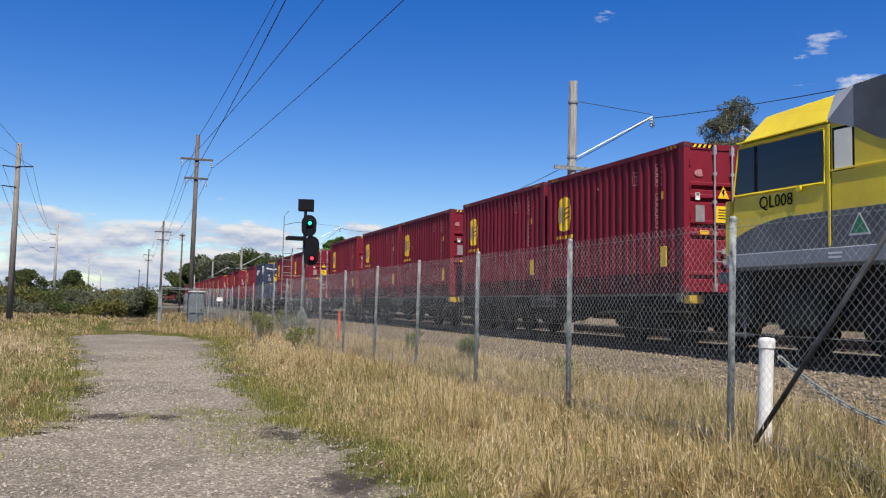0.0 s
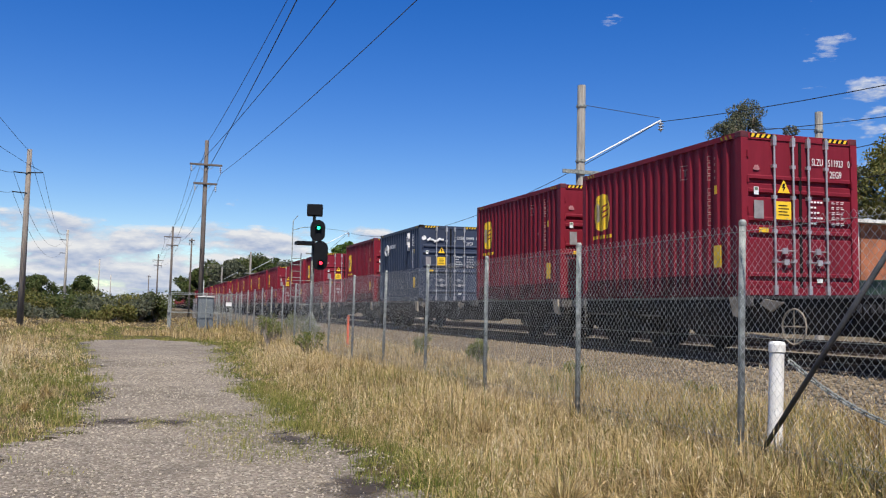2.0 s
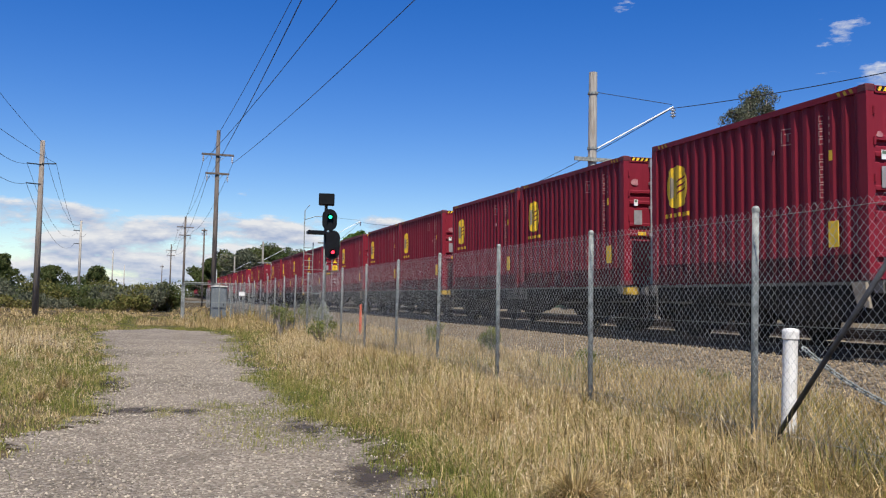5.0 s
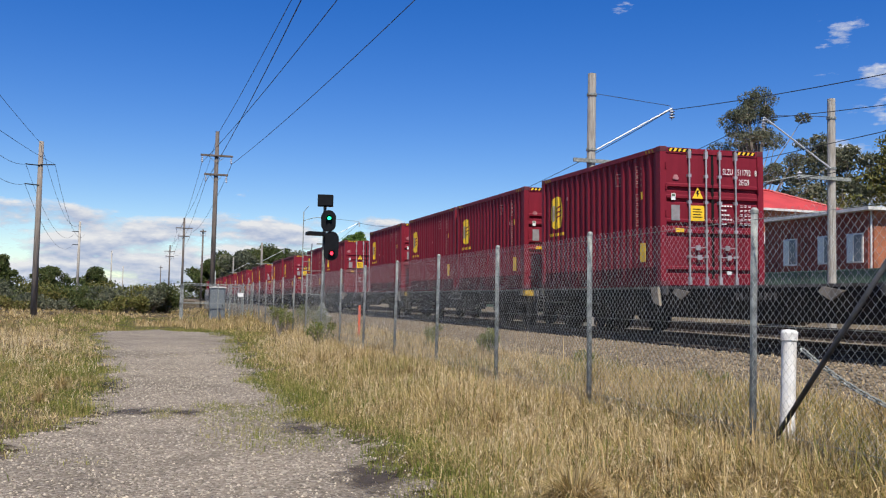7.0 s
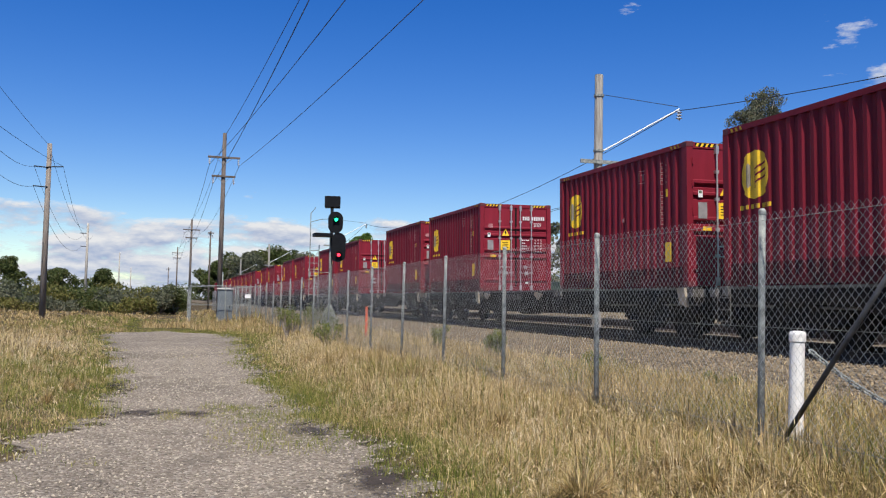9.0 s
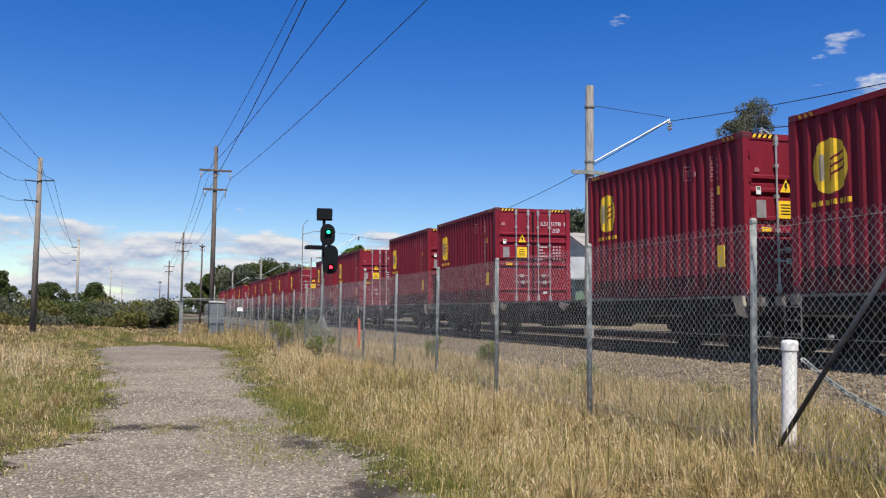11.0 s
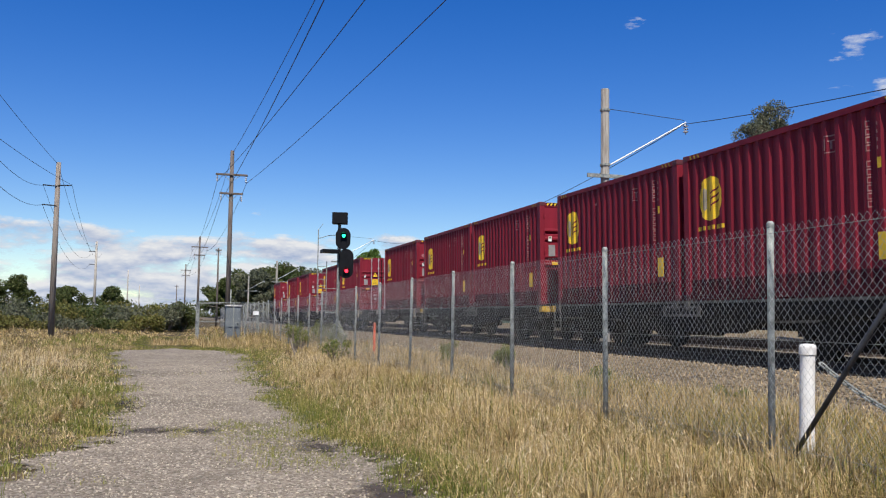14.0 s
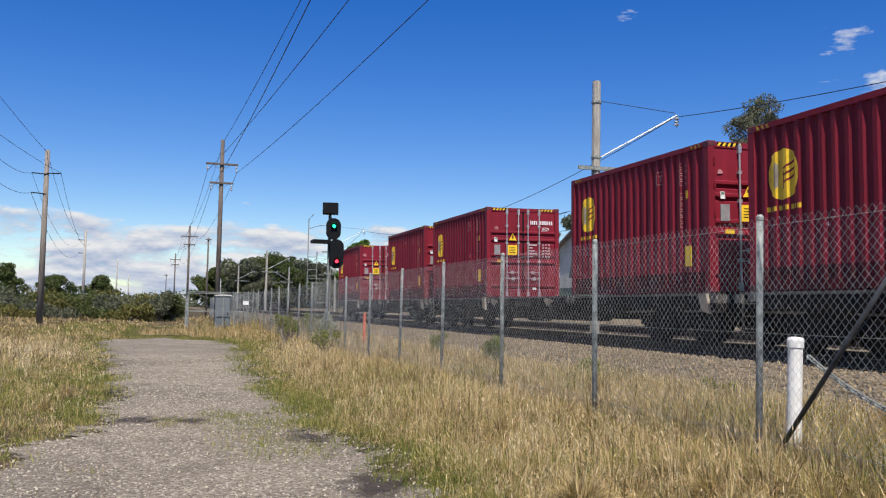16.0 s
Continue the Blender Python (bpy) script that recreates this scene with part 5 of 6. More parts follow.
def house_red():
    h = thing("brick_house", "two-storey orange brick house with a red hipped roof", "house", pose(43.7, 60.3, 1.2))
    part("wall", Shape().box(-5.5, -4.0, 0, 5.5, 4.0, 7.6), BRICK_O, h)
    part("roof", Shape().add([(-6.1, -4.6, 7.6), (6.1, -4.6, 7.6), (6.1, 4.6, 7.6), (-6.1, 4.6, 7.6), (-2.0, 0, 9.6), (2.0, 0, 9.6)],
                             [(0, 1, 5, 4), (1, 2, 5), (2, 3, 4, 5), (3, 0, 4), (3, 2, 1, 0)]), ROOFRED, h)
    rc = Shape().tube((-2.0, 0, 9.63), (2.0, 0, 9.63), 0.1, 6)
    for c, e in (((-6.1, -4.6, 7.64), (-2, 0, 9.63)), ((6.1, -4.6, 7.64), (2, 0, 9.63))):
        rc.tube(c, e, 0.09, 6)
    part("ridge_cap", rc, ROOFRED, h)
    part("gutter", Shape().box(-6.15, -4.72, 7.48, 6.15, -4.58, 7.64).box(-6.24, -4.6, 7.48, -6.1, 4.6, 7.64), TRIM, h)
    for x, z in ((-3.4, 5.75), (-0.4, 5.75), (2.8, 5.75)):
        wd = part("window", Shape().box(x - 0.85, -4.04, z, x + 0.85, -3.98, z + 1.3), TRIM, h)
        part("pane", Shape().box(x - 0.78, -4.06, z + 0.07, x - 0.04, -4.04, z + 1.23), GLASS, wd)
        part("pane", Shape().box(x + 0.04, -4.06, z + 0.07, x + 0.78, -4.04, z + 1.23), GLASS, wd)
    for y in (-2.0, 1.8):
        wd = part("window", Shape().box(-5.54, y - 0.7, 5.75, -5.48, y + 0.7, 7.05), TRIM, h)
        part("pane", Shape().box(-5.56, y - 0.62, 5.83, -5.54, y + 0.62, 6.97), GLASS, wd)
    # lean-to verandah round two sides, deep shade under it, two air conditioners on its roof
    part("verandah_roof", Shape().prism([(-6.4, 4.75), (-4.0, 5.1), (-4.0, 5.2), (-6.4, 4.85)], -7.6, 5.4, 'x'), SHEDROOF, h, "pale sheet verandah roof")
    part("verandah_roof", Shape().prism([(-7.6, 4.75), (-5.5, 5.1), (-5.5, 5.2), (-7.6, 4.85)], -4.0, 4.0, 'y'), SHEDROOF, h, "pale sheet verandah roof")
    part("fascia", Shape().box(-7.65, -6.46, 4.68, 5.45, -6.4, 4.88).box(-7.66, -6.4, 4.68, -7.6, 4.0, 4.88), BLACK, h)
    for x, y in ((-7.45, -6.3), (-4.4, -6.3), (-1.2, -6.3), (2.0, -6.3), (5.2, -6.3), (-7.45, -2.5), (-7.45, 1.0)):
        part("verandah_post", Shape().box(x - 0.07, y - 0.07, 0, x + 0.07, y + 0.07, 4.75), TRIM, h)
    for x in (-4.2, 0.2, 3.4):
        part("doorway", Shape().box(x - 1.1, -4.03, 2.6, x + 1.1, -3.99, 4.7), GLASS, h, "dark glazed doorway")
    part("lower_wall", Shape().box(-7.4, -6.2, 0, 5.2, -6.05, 3.3), CONCRETE, h, "grey rendered lower wall")
    part("downpipe", Shape().tube((-5.3, -4.1, 5.1), (-5.3, -4.1, 7.5), 0.06, 8).tube((1.2, -4.1, 5.1), (1.2, -4.1, 7.5), 0.06, 8), TRIM, h)
    for x, z in ((-5.0, 5.12), (-2.2, 5.12)):
        ac = part("air_conditioner", Shape().box(x - 0.45, -4.75, z, x + 0.45, -4.3, z + 0.75), TRIM, h, "white air-conditioner unit", bevel=0.02)
        part("fan_grille", Shape().lathe([(0.27, 0), (0.27, 0.02)], 14, pose(x - 0.08, -4.75, z + 0.37, 90)), BLACK, ac)


house_red()


def house_dark():
    h = thing("brick_flats", "brick flats, shaded wall in dark red, orange brick end wall", "house", pose(36.0, 39.3, 1.0))
    # shade of the track-side wall is put into its darker brick colour
    part("wall", Shape().box(0, 0, 0, 11, 8.6, 5.85), BRICK_SHADED, h)
    part("end_panel", Shape().box(0.35, -0.06, 0, 11.02, 0.0, 5.85), BRICK_O, h, "orange brick end wall")
    part("roof", Shape().prism([(-0.5, 5.85), (11.5, 6.0), (11.5, 6.15), (-0.5, 6.03)], -0.6, 9.2, 'y'), TRIM, h)
    part("downpipe", Shape().tube((0.15, -0.08, 0), (0.15, -0.08, 5.85), 0.05, 8), TRIM, h)
    for y in (0.9, 3.2, 6.2):
        wd = part("window", Shape().box(-0.07, y - 0.6, 3.1, 0.02, y + 0.6, 4.7), TRIM, h)
        part("pane", Shape().box(-0.09, y - 0.52, 3.18, -0.07, y + 0.02, 4.62), GLASS, wd)
        part("pane", Shape().box(-0.09, y + 0.06, 3.18, -0.07, y + 0.52, 4.62), CURTAIN_DAYLIGHT, wd)
    for y in (1.5, 6.0):
        part("awning", Shape().prism([(-1.2, 1.75), (0, 2.5), (0, 2.57), (-1.2, 1.82)], y - 1.1, y + 1.1, 'y'), TAN, h, "sloping tan awning")


house_dark()


def cottage(x, y, yaw, label, wallmat, roofmat, w=7, d=5, hw=3.2, hr=1.8, base=1.4):
    h = thing("house", label, "house", pose(x, y, base, 0, 0, yaw))
    part("wall", Shape().box(-w / 2, -d / 2, -0.5, w / 2, d / 2, hw), wallmat, h)
    part("gable", Shape().prism([(-d / 2, hw), (d / 2, hw), (0, hw + hr * 0.92)], -w / 2, w / 2, 'x'), wallmat, h)
    for s in (-1, 1):
        part("roof", Shape().prism([(s * (d / 2 + 0.5), hw - 0.35), (0, hw + hr), (0, hw + hr + 0.12), (s * (d / 2 + 0.5), hw - 0.23)], -w / 2 - 0.4, w / 2 + 0.4, 'x'), roofmat, h)
    for k in (-1, 1):
        wd = part("window", Shape().box(k * w / 4 - 0.6, -d / 2 - 0.05, 1.0, k * w / 4 + 0.6, -d / 2 + 0.02, 2.3), TRIM, h)
        part("pane", Shape().box(k * w / 4 - 0.52, -d / 2 - 0.07, 1.08, k * w / 4 + 0.52, -d / 2 - 0.05, 2.22), GLASS, wd)
    wd = part("window", Shape().box(-w / 2 - 0.05, -0.6, 1.0, -w / 2 + 0.02, 0.6, 2.2), TRIM, h)
    part("pane", Shape().box(-w / 2 - 0.07, -0.5, 1.1, -w / 2 - 0.05, 0.5, 2.1), BLACK, wd)


cottage(33.5, 62, 0, "cream rendered house with a grey tiled gable roof", RENDERED, ROOFGREY, 8, 6, 5.2, 1.1)
cottage(29.5, 56, -20, "green-walled shed with a pale grey roof", GREENSHEET, SHEDROOF, 5, 4, 2.9, 1.2)

WALLGREY = material("weathered grey render", (0.23, 0.22, 0.19), 0.9, vary=0.2, scale=1.2, bump=0.2, tone=(0.15, 0.14, 0.12))
gw = thing("garden_wall", "pale grey rendered garden wall behind the sheet fence", "wall", pose(29.0, 40.0, 1.0))
part("wall_panel", Shape().box(0, 0, 0, 0.15, 5.95, 3.0), WALLGREY, gw)
part("wall_panel", Shape().box(0, 6.05, 0, 0.15, 12, 3.0), WALLGREY, gw)
part("pier", Shape().box(-0.04, 5.9, 0, 0.2, 6.1, 3.08), CONCRETE, gw)
part("coping", Shape().box(-0.03, 0, 3.0, 0.18, 5.9, 3.06).box(-0.03, 6.1, 3.0, 0.18, 12, 3.06), SILL, gw)
yard = thing("sheet_fence", "green corrugated sheet-metal fence along the far side of the railway", "fence")
panel = corrugated(0, 2.4, -0.25, 1.75, 0.15, 0.03, 0).mesh("sheet")
panel.materials.append(GREENSHEET)
for k in range(36):
    ob = new("sheet", panel)
    ob.parent = yard
    ob.matrix_basis = pose(27.0, 4 + 2.4 * k, 1.4)
    part("post", Shape().box(27.02, 4 + 2.4 * k - 0.03, 0.9, 27.08, 4 + 2.4 * k + 0.03, 3.2), GREENSHEET, yard)
part("capping", Shape().box(26.97, 4, 3.15, 27.06, 4 + 2.4 * 36, 3.2), GREENSHEET, yard)

# ---------------------------------------------------------------- trees and scrub

LEAF_WEED = blades("weed leaves", [(0.06, 0.09, 0.025), (0.12, 0.15, 0.038), (0.22, 0.23, 0.06), (0.38, 0.34, 0.1)], 0.4)
LEAF_OLIVE = blades("olive scrub leaves", [(0.06, 0.075, 0.016), (0.12, 0.125, 0.028), (0.19, 0.165, 0.045), (0.12, 0.075, 0.035)], 0.2)


def leaf_cloud(centres, radii, per, size, seed):
    """Leaves as small bent quads round clump centres, thinning outwards."""
    g = np.random.default_rng(seed)
    P, S = [], []
    for c, r in zip(centres, radii):
        d = g.normal(0, 1, (per, 3))
        d /= np.linalg.norm(d, axis=1)[:, None]
        P.append(np.array(c) + d * (np.array(r) * g.uniform(0.25, 1.0, (per, 1)) ** 0.6))
    P = np.concatenate(P)
    n = len(P)
    a = g.normal(0, 1, (n, 3))
    a /= np.linalg.norm(a, axis=1)[:, None]
    b = np.cross(a, g.normal(0, 1, (n, 3)))
    b /= np.linalg.norm(b, axis=1)[:, None]
    s = size * g.uniform(0.6, 1.4, (n, 1))
    V = np.stack([P - a * s, P + b * s * 0.45, P + a * s, P - b * s * 0.45], 1).reshape(-1, 3)
    return V, np.arange(4 * n).reshape(n, 4)


def tree(x, y, h, spread, label, seed, leafmat=LEAF, trunk=0.3, base=1.2, crown_from=0.35, clumps=26, per=260, leaf=0.16, group="", puff=(0.14, 0.32)):
    g = np.random.default_rng(seed)
    t = thing("tree", label, "tree", pose(x, y, base), group)
    s = Shape()
    knots = [Vector((0, 0, -0.5))]
    for k in range(5):
        knots.append(Vector((g.normal(0, 0.02 * h), g.normal(0, 0.02 * h), h * 0.75 * (k + 1) / 5)))
    for k in range(5):
        s.tube(knots[k], knots[k + 1], trunk * (1 - 0.16 * k), 8, trunk * (1 - 0.16 * (k + 1)))
    centres, radii = [], []
    for k in range(clumps):
        f = crown_from + (1 - crown_from) * (k + 0.5) / clumps
        a = k * 2.4 + g.uniform(-0.5, 0.5)
        rr = spread * g.uniform(0.15, 1.2) * math.sin(math.pi * min(0.93, 0.22 + 0.75 * (f - crown_from) / (1 - crown_from)))
        c = Vector((rr * math.cos(a), rr * math.sin(a), h * f * g.uniform(0.93, 1.0)))
        i = min(4, int(f * 0.75 / 0.15 * 0.8))
        s.tube(knots[i] + (knots[i + 1] - knots[i]) * 0.5, c, trunk * 0.25, 5, trunk * 0.06)
        centres.append(tuple(c))
        q = spread * g.uniform(*puff)
        radii.append((q, q, q * 0.7))
    part("trunk", s, BARK, t, smooth=True)
    V, F = leaf_cloud(centres, radii, per, leaf, seed + 1)
    tagged(part("crown", raw_mesh("crown", V, F, leafmat, 4), leafmat, t), kind="stuff")
    return t


tree(50.0, 68.0, 19.8, 6.0, "tall open-crowned gum tree with grey-green leaves and bare lower limbs", 11, LEAF, 0.3, 1.4, 0.4, 80, 440, 0.1, puff=(0.07, 0.2))
tree(57, 66, 15, 6.5, "rounded eucalypt behind the flats", 12, LEAF, 0.3, 1.6, 0.2, 60, 340, 0.17)
tree(62, 62, 16, 8.0, "rounded eucalypt behind the flats", 13, LEAF_OLIVE, 0.3, 1.6, 0.2, 64, 340, 0.19)
tree(60, 52, 12, 6, "rounded eucalypt behind the flats", 14, LEAF_DARK, 0.3, 1.6, 0.15, 34, 300, 0.2)
tree(39.5, 82, 10.5, 5.0, "bushy green tree behind the houses", 15, LEAF, 0.25, 1.4, 0.15, 30, 260, 0.2)
tree(47, 74, 10.0, 5.0, "bushy green tree behind the houses", 16, LEAF_DARK, 0.25, 1.4, 0.15, 30, 260, 0.2)
tree(26.0, 124.0, 10.2, 3.6, "rounded bright green tree beyond the railway", 17, LEAF_BRIGHT, 0.25, 0.8, 0.3, 30, 260, 0.22)
for k, (x, y, h, sp) in enumerate(((17, 196, 10.5, 7), (23, 200, 11.5, 8), (30, 202, 11, 7.5), (11.5, 205, 9.0, 6), (36, 214, 10.5, 7), (14.5, 210, 10.5, 6.5), (20, 212, 11.5, 7), (26.5, 208, 11.8, 7))):
    tree(x, y, h, sp, "dark eucalypt in a row beyond the railway", 30 + k, LEAF_DARK if k % 2 else LEAF, 0.35, 0.6, 0.12, 44, 380, 0.28, "row of far trees")
for k, (x, y, h, sp) in enumerate(((-19.5, 128, 6.0, 4.0), (-25.0, 132, 6.6, 4.2), (-15.0, 140, 5.2, 3.6), (-9.4, 150, 5.4, 3.4), (-31, 120, 6.5, 5))):
    tree(x, y, h, sp, "dark scrubby tree at the edge of the paddock", 50 + k, LEAF_DARK, 0.2, 0.1, 0.1, 40, 300, 0.15, "scrub trees")


def bush(x, y, w, h, label, seed, mat=LEAF_DARK, clumps=12, per=200, leaf=0.1, base=0.1):
    g = np.random.default_rng(seed)
    t = thing("bush", label, "bush", pose(x, y, base), "roadside scrub")
    s = Shape()
    cs, rs = [], []
    for k in range(clumps):
        a, r = g.uniform(0, 6.28), w * 0.5 * math.sqrt(g.uniform(0, 1))
        z = h * g.uniform(0.25, 0.8)
        cs.append((r * math.cos(a), r * math.sin(a), z))
        q = g.uniform(0.18, 0.32) * w
        rs.append((q, q, min(q, h * 0.35)))
        s.tube((0, 0, -0.1), cs[-1], 0.03, 4, 0.01)
    part("stem", s, BARK, t)
    V, F = leaf_cloud(cs, rs, per, leaf, seed + 5)
    tagged(part("foliage", raw_mesh("foliage", V, F, mat, 4), mat, t), kind="stuff")


g = np.random.default_rng(77)
for k in range(26):
    x = -14.5 + 0.62 * k + g.uniform(-0.4, 0.4)
    bush(x, 84 + g.uniform(-5, 9), g.uniform(2.2, 4.6), g.uniform(0.9, 2.5), "dense olive green scrub at the edge of the paddock", 100 + k, (LEAF_DARK, LEAF_OLIVE, LEAF_DARK, LEAF, LEAF_OLIVE)[k % 5], leaf=0.11, per=220)
for k in range(10):
    bush(-12 - 1.7 * k + g.uniform(-1, 1), 66 + g.uniform(-4, 9), g.uniform(2.2, 3.6), g.uniform(1.2, 2.2), "yellow-green scrub at the edge of the paddock", 140 + k, LEAF_DARK if k % 2 else LEAF_OLIVE, leaf=0.11)
for k, (x, y, w, h) in enumerate(((5.0, 28.5, 0.6, 0.85), (4.4, 33, 0.55, 1.15), (5.4, 36.5, 0.7, 1.0), (6.0, 38.5, 0.7, 1.25), (6.3, 37.2, 0.6, 1.0), (6.5, 21.5, 0.4, 0.75), (6.6, 17.6, 0.35, 0.7), (6.7, 18.2, 0.4, 0.75), (6.6, 13.2, 0.35, 0.55), (4.3, 25, 0.7, 0.6), (6.7, 9.9, 0.35, 0.5), (3.9, 30.5, 0.6, 1.1))):
    bush(x, y, w, h, "leafy green weed by the fence", 170 + k, LEAF_WEED, 12, 70, 0.022 + 0.01 * w, 0.3)
for k, (x, y) in enumerate(((33, 57.5), (30.5, 53), (35, 53.5), (28.6, 47), (29.5, 60), (28.3, 52))):
    bush(x, y, 2.2, 2.3, "green garden shrub behind the sheet fence", 190 + k, LEAF_DARK if k % 2 else LEAF, 12, 160, 0.09, 1.2)
g2 = np.random.default_rng(5)
cs = [(x, 330 + 40 * math.sin(x * 0.05) + g2.uniform(-10, 10), g2.uniform(1.2, 3.2)) for x in np.arange(-190, 34, 2.6)]
cs += [(60 + 1.2 * k + g2.uniform(-3, 3), 120 + 3.5 * k, g2.uniform(2, 6)) for k in range(70)]
V, F = leaf_cloud(cs, [(3.5, 3.5, g2.uniform(2, 3.4)) for _ in cs], 170, 0.45, 9)
tagged(part("far_woods", raw_mesh("far_woods", V, F, LEAF_DARK, 4), LEAF_DARK), "dark line of woods on the horizon", "woods", kind="stuff")

# ---------------------------------------------------------------- grass


def lush(x, y):
    """Slow swell of the field, -1 to 1: where grass stands tall and where it is thin."""
    return (np.sin(x * 1.9 + 1.3 * np.sin(y * 0.8)) * np.sin(y * 1.4 + 0.9 * np.sin(x * 1.1)) + 0.6 * np.sin(x * 3.7 + y * 2.9)) / 1.6


def grass(name, xr, yr, n, hgt, mat, label, seed, keep=None, width=0.006, bend=1.25, clump=0.26, far=False, head=0.0):
    """Blades in tufts: each is a tapering strip that arches over."""
    g = np.random.default_rng(seed)
    nt = max(1, n // 22)
    tx, ty, ta = g.uniform(*xr, nt), g.uniform(*yr, nt), g.uniform(0, 2 * np.pi, nt)
    ht = (g.uniform(0.4, 1.0, nt) + 0.4 * (g.uniform(0, 1, nt) > 0.88)) * np.clip(0.8 + 0.5 * lush(tx, ty), 0.45, 1.3)
    i = g.integers(0, nt, n)
    loose = g.uniform(0, 1, n) < 0.22
    x = np.where(loose, g.uniform(*xr, n), tx[i] + g.normal(0, clump * 0.35, n))
    y = np.where(loose, g.uniform(*yr, n), ty[i] + g.normal(0, clump * 0.35, n))
    h = hgt * ht[i] * g.uniform(0.4, 1.2, n)
    a = np.where(loose, g.uniform(0, 2 * np.pi, n), np.arctan2(y - ty[i], x - tx[i]) + g.normal(0, 0.8, n))
    if keep is not None:
        k = keep(x, y, g)
        x, y, h, a = x[k], y[k], h[k], a[k]
    n = len(x)
    el_, er_ = path_edges(y)
    h = h * np.interp(np.maximum(x - er_, el_ - x), [-0.3, 0.3, 1.1, 1.8], [0.35, 0.42, 0.8, 1.0]) * np.interp(x, [6.2, 7.5], [1.0, 0.55]) if hgt > 0.2 else h
    on_path = (x > el_ - 0.5) & (x < er_ + 0.5) & (y < 44)
    z = np.where(on_path, np.maximum(path_z(x, y), ground_z(x) + 0.012) - 0.004, rough(x, y) - 0.02)
    lean = np.clip(np.abs(g.normal(0, bend, n)), 0.05, 2.3)
    b = g.uniform(0, 2 * np.pi, n)
    w = width * g.uniform(0.6, 1.4, n)
    wx, wy = np.cos(b) * w, np.sin(b) * w
    ca, sa = np.cos(a), np.sin(a)

    def at(s):
        # arc of the blade: it leans more and more towards its tip
        out, up = h * lean * s ** 1.8 * 0.9, h * s * (1 - 0.46 * np.minimum(lean, 1.55) * s)
        return x + ca * out, y + sa * out, z + up
    p1, p2, p3 = at(0.45), at(0.78), at(1.0)
    V = np.stack([np.stack([x - wx, y - wy, z], -1), np.stack([x + wx, y + wy, z], -1),
                  np.stack([p1[0] - wx, p1[1] - wy, p1[2]], -1), np.stack([p1[0] + wx, p1[1] + wy, p1[2]], -1),
                  np.stack([p2[0] - wx * 0.7, p2[1] - wy * 0.7, p2[2]], -1), np.stack([p2[0] + wx * 0.7, p2[1] + wy * 0.7, p2[2]], -1), np.stack([p3[0], p3[1], p3[2]], -1)], 1).reshape(-1, 3)
    o = 7 * np.arange(n)[:, None]
    F = np.concatenate([o + np.array([0, 1, 3]), o + np.array([0, 3, 2]), o + np.array([2, 3, 5]), o + np.array([2, 5, 4]), o + np.array([4, 5, 6])])
    if far:
        F = np.concatenate([o + np.array([0, 1, 3]), o + np.array([0, 3, 2]), o + np.array([2, 3, 6])])
    if head:
        # a feathery seed head hangs over at the tip
        L = head * g.uniform(0.6, 1.4, n)
        tip = np.stack(p3, -1)
        d = tip - np.stack(p2, -1)
        d /= np.linalg.norm(d, axis=1)[:, None] + 1e-9
        d[:, 2] -= 0.25
        side = np.stack([np.cos(b), np.sin(b), 0 * b], -1) * (0.0035 + 0.09 * L[:, None]) * 0.45
        m0 = tip + d * L[:, None] * 0.4
        m1 = tip + d * L[:, None]
        H = np.stack([tip, m0 + side, m1, m0 - side], 1).reshape(-1, 3)
        q = len(V) + 4 * np.arange(n)[:, None]
        V = np.concatenate([V, H])
        F = np.concatenate([F, q + np.array([0, 1, 2]), q + np.array([0, 2, 3])])
    tagged(part(name, raw_mesh(name, V, F, mat, 3), mat), label, "grass", kind="stuff")


def right_of_path(x, y, g):
    return (x > path_edges(y)[1] + 0.1) & (x < 8.5)


def left_of_path(x, y, g):
    return x < path_edges(y)[0] - 0.05


def thin(lo, hi):
    """Grass keeps low beside the path and stands tall further off."""
    return lambda x, y, g: (x > path_edges(y)[1] + 0.08 + 0.14 * np.sin(y * 0.9)) & (x < hi) & (g.uniform(0, 1, len(x)) < np.clip((x - path_edges(y)[1]) / 1.4, 0.22, 1))


grass("dry_grass", (2.0, 7.6), (4.5, 12), 150000, 0.4, STRAW, "long dry straw-coloured grass before the fence", 1, thin(0, 7.55), 0.0031, 1.25)
grass("dry_grass", (2.0, 7.6), (12, 26), 100000, 0.4, STRAW, "long dry straw-coloured grass before the fence", 2, thin(0, 7.5), 0.005, far=True)
grass("dry_grass", (2.2, 7.6), (26, 50), 36000, 0.45, STRAW, "long dry straw-coloured grass before the fence", 3, thin(0, 7.5), 0.01, far=True)
grass("dry_grass", (-9, -0.8), (8, 20), 32000, 0.3, STRAW, "long dry straw-coloured grass beside the path", 4, left_of_path, 0.0045, far=True)
grass("dry_grass", (-14, -0.8), (20, 42), 40000, 0.42, STRAW, "long dry straw-coloured grass beside the path", 5, left_of_path, 0.009, far=True)
grass("dry_grass", (-24, 6), (42, 66), 26000, 0.4, STRAW, "dry straw-coloured grass of the paddock", 6, lambda x, y, g: (np.abs(x + 0.4) > 1.6) | (y > 62), 0.018, far=True)
grass("dry_grass", (-34, 6), (66, 100), 14000, 0.45, STRAW, "dry straw-coloured grass of the paddock", 7, None, 0.035, far=True)
grass("seed_stalks", (2.4, 7.4), (4.6, 13), 15000, 0.5, STALK, "pale dry seed stalks standing over the grass", 21, thin(0, 7.4), 0.0014, 1.0, head=0.065)
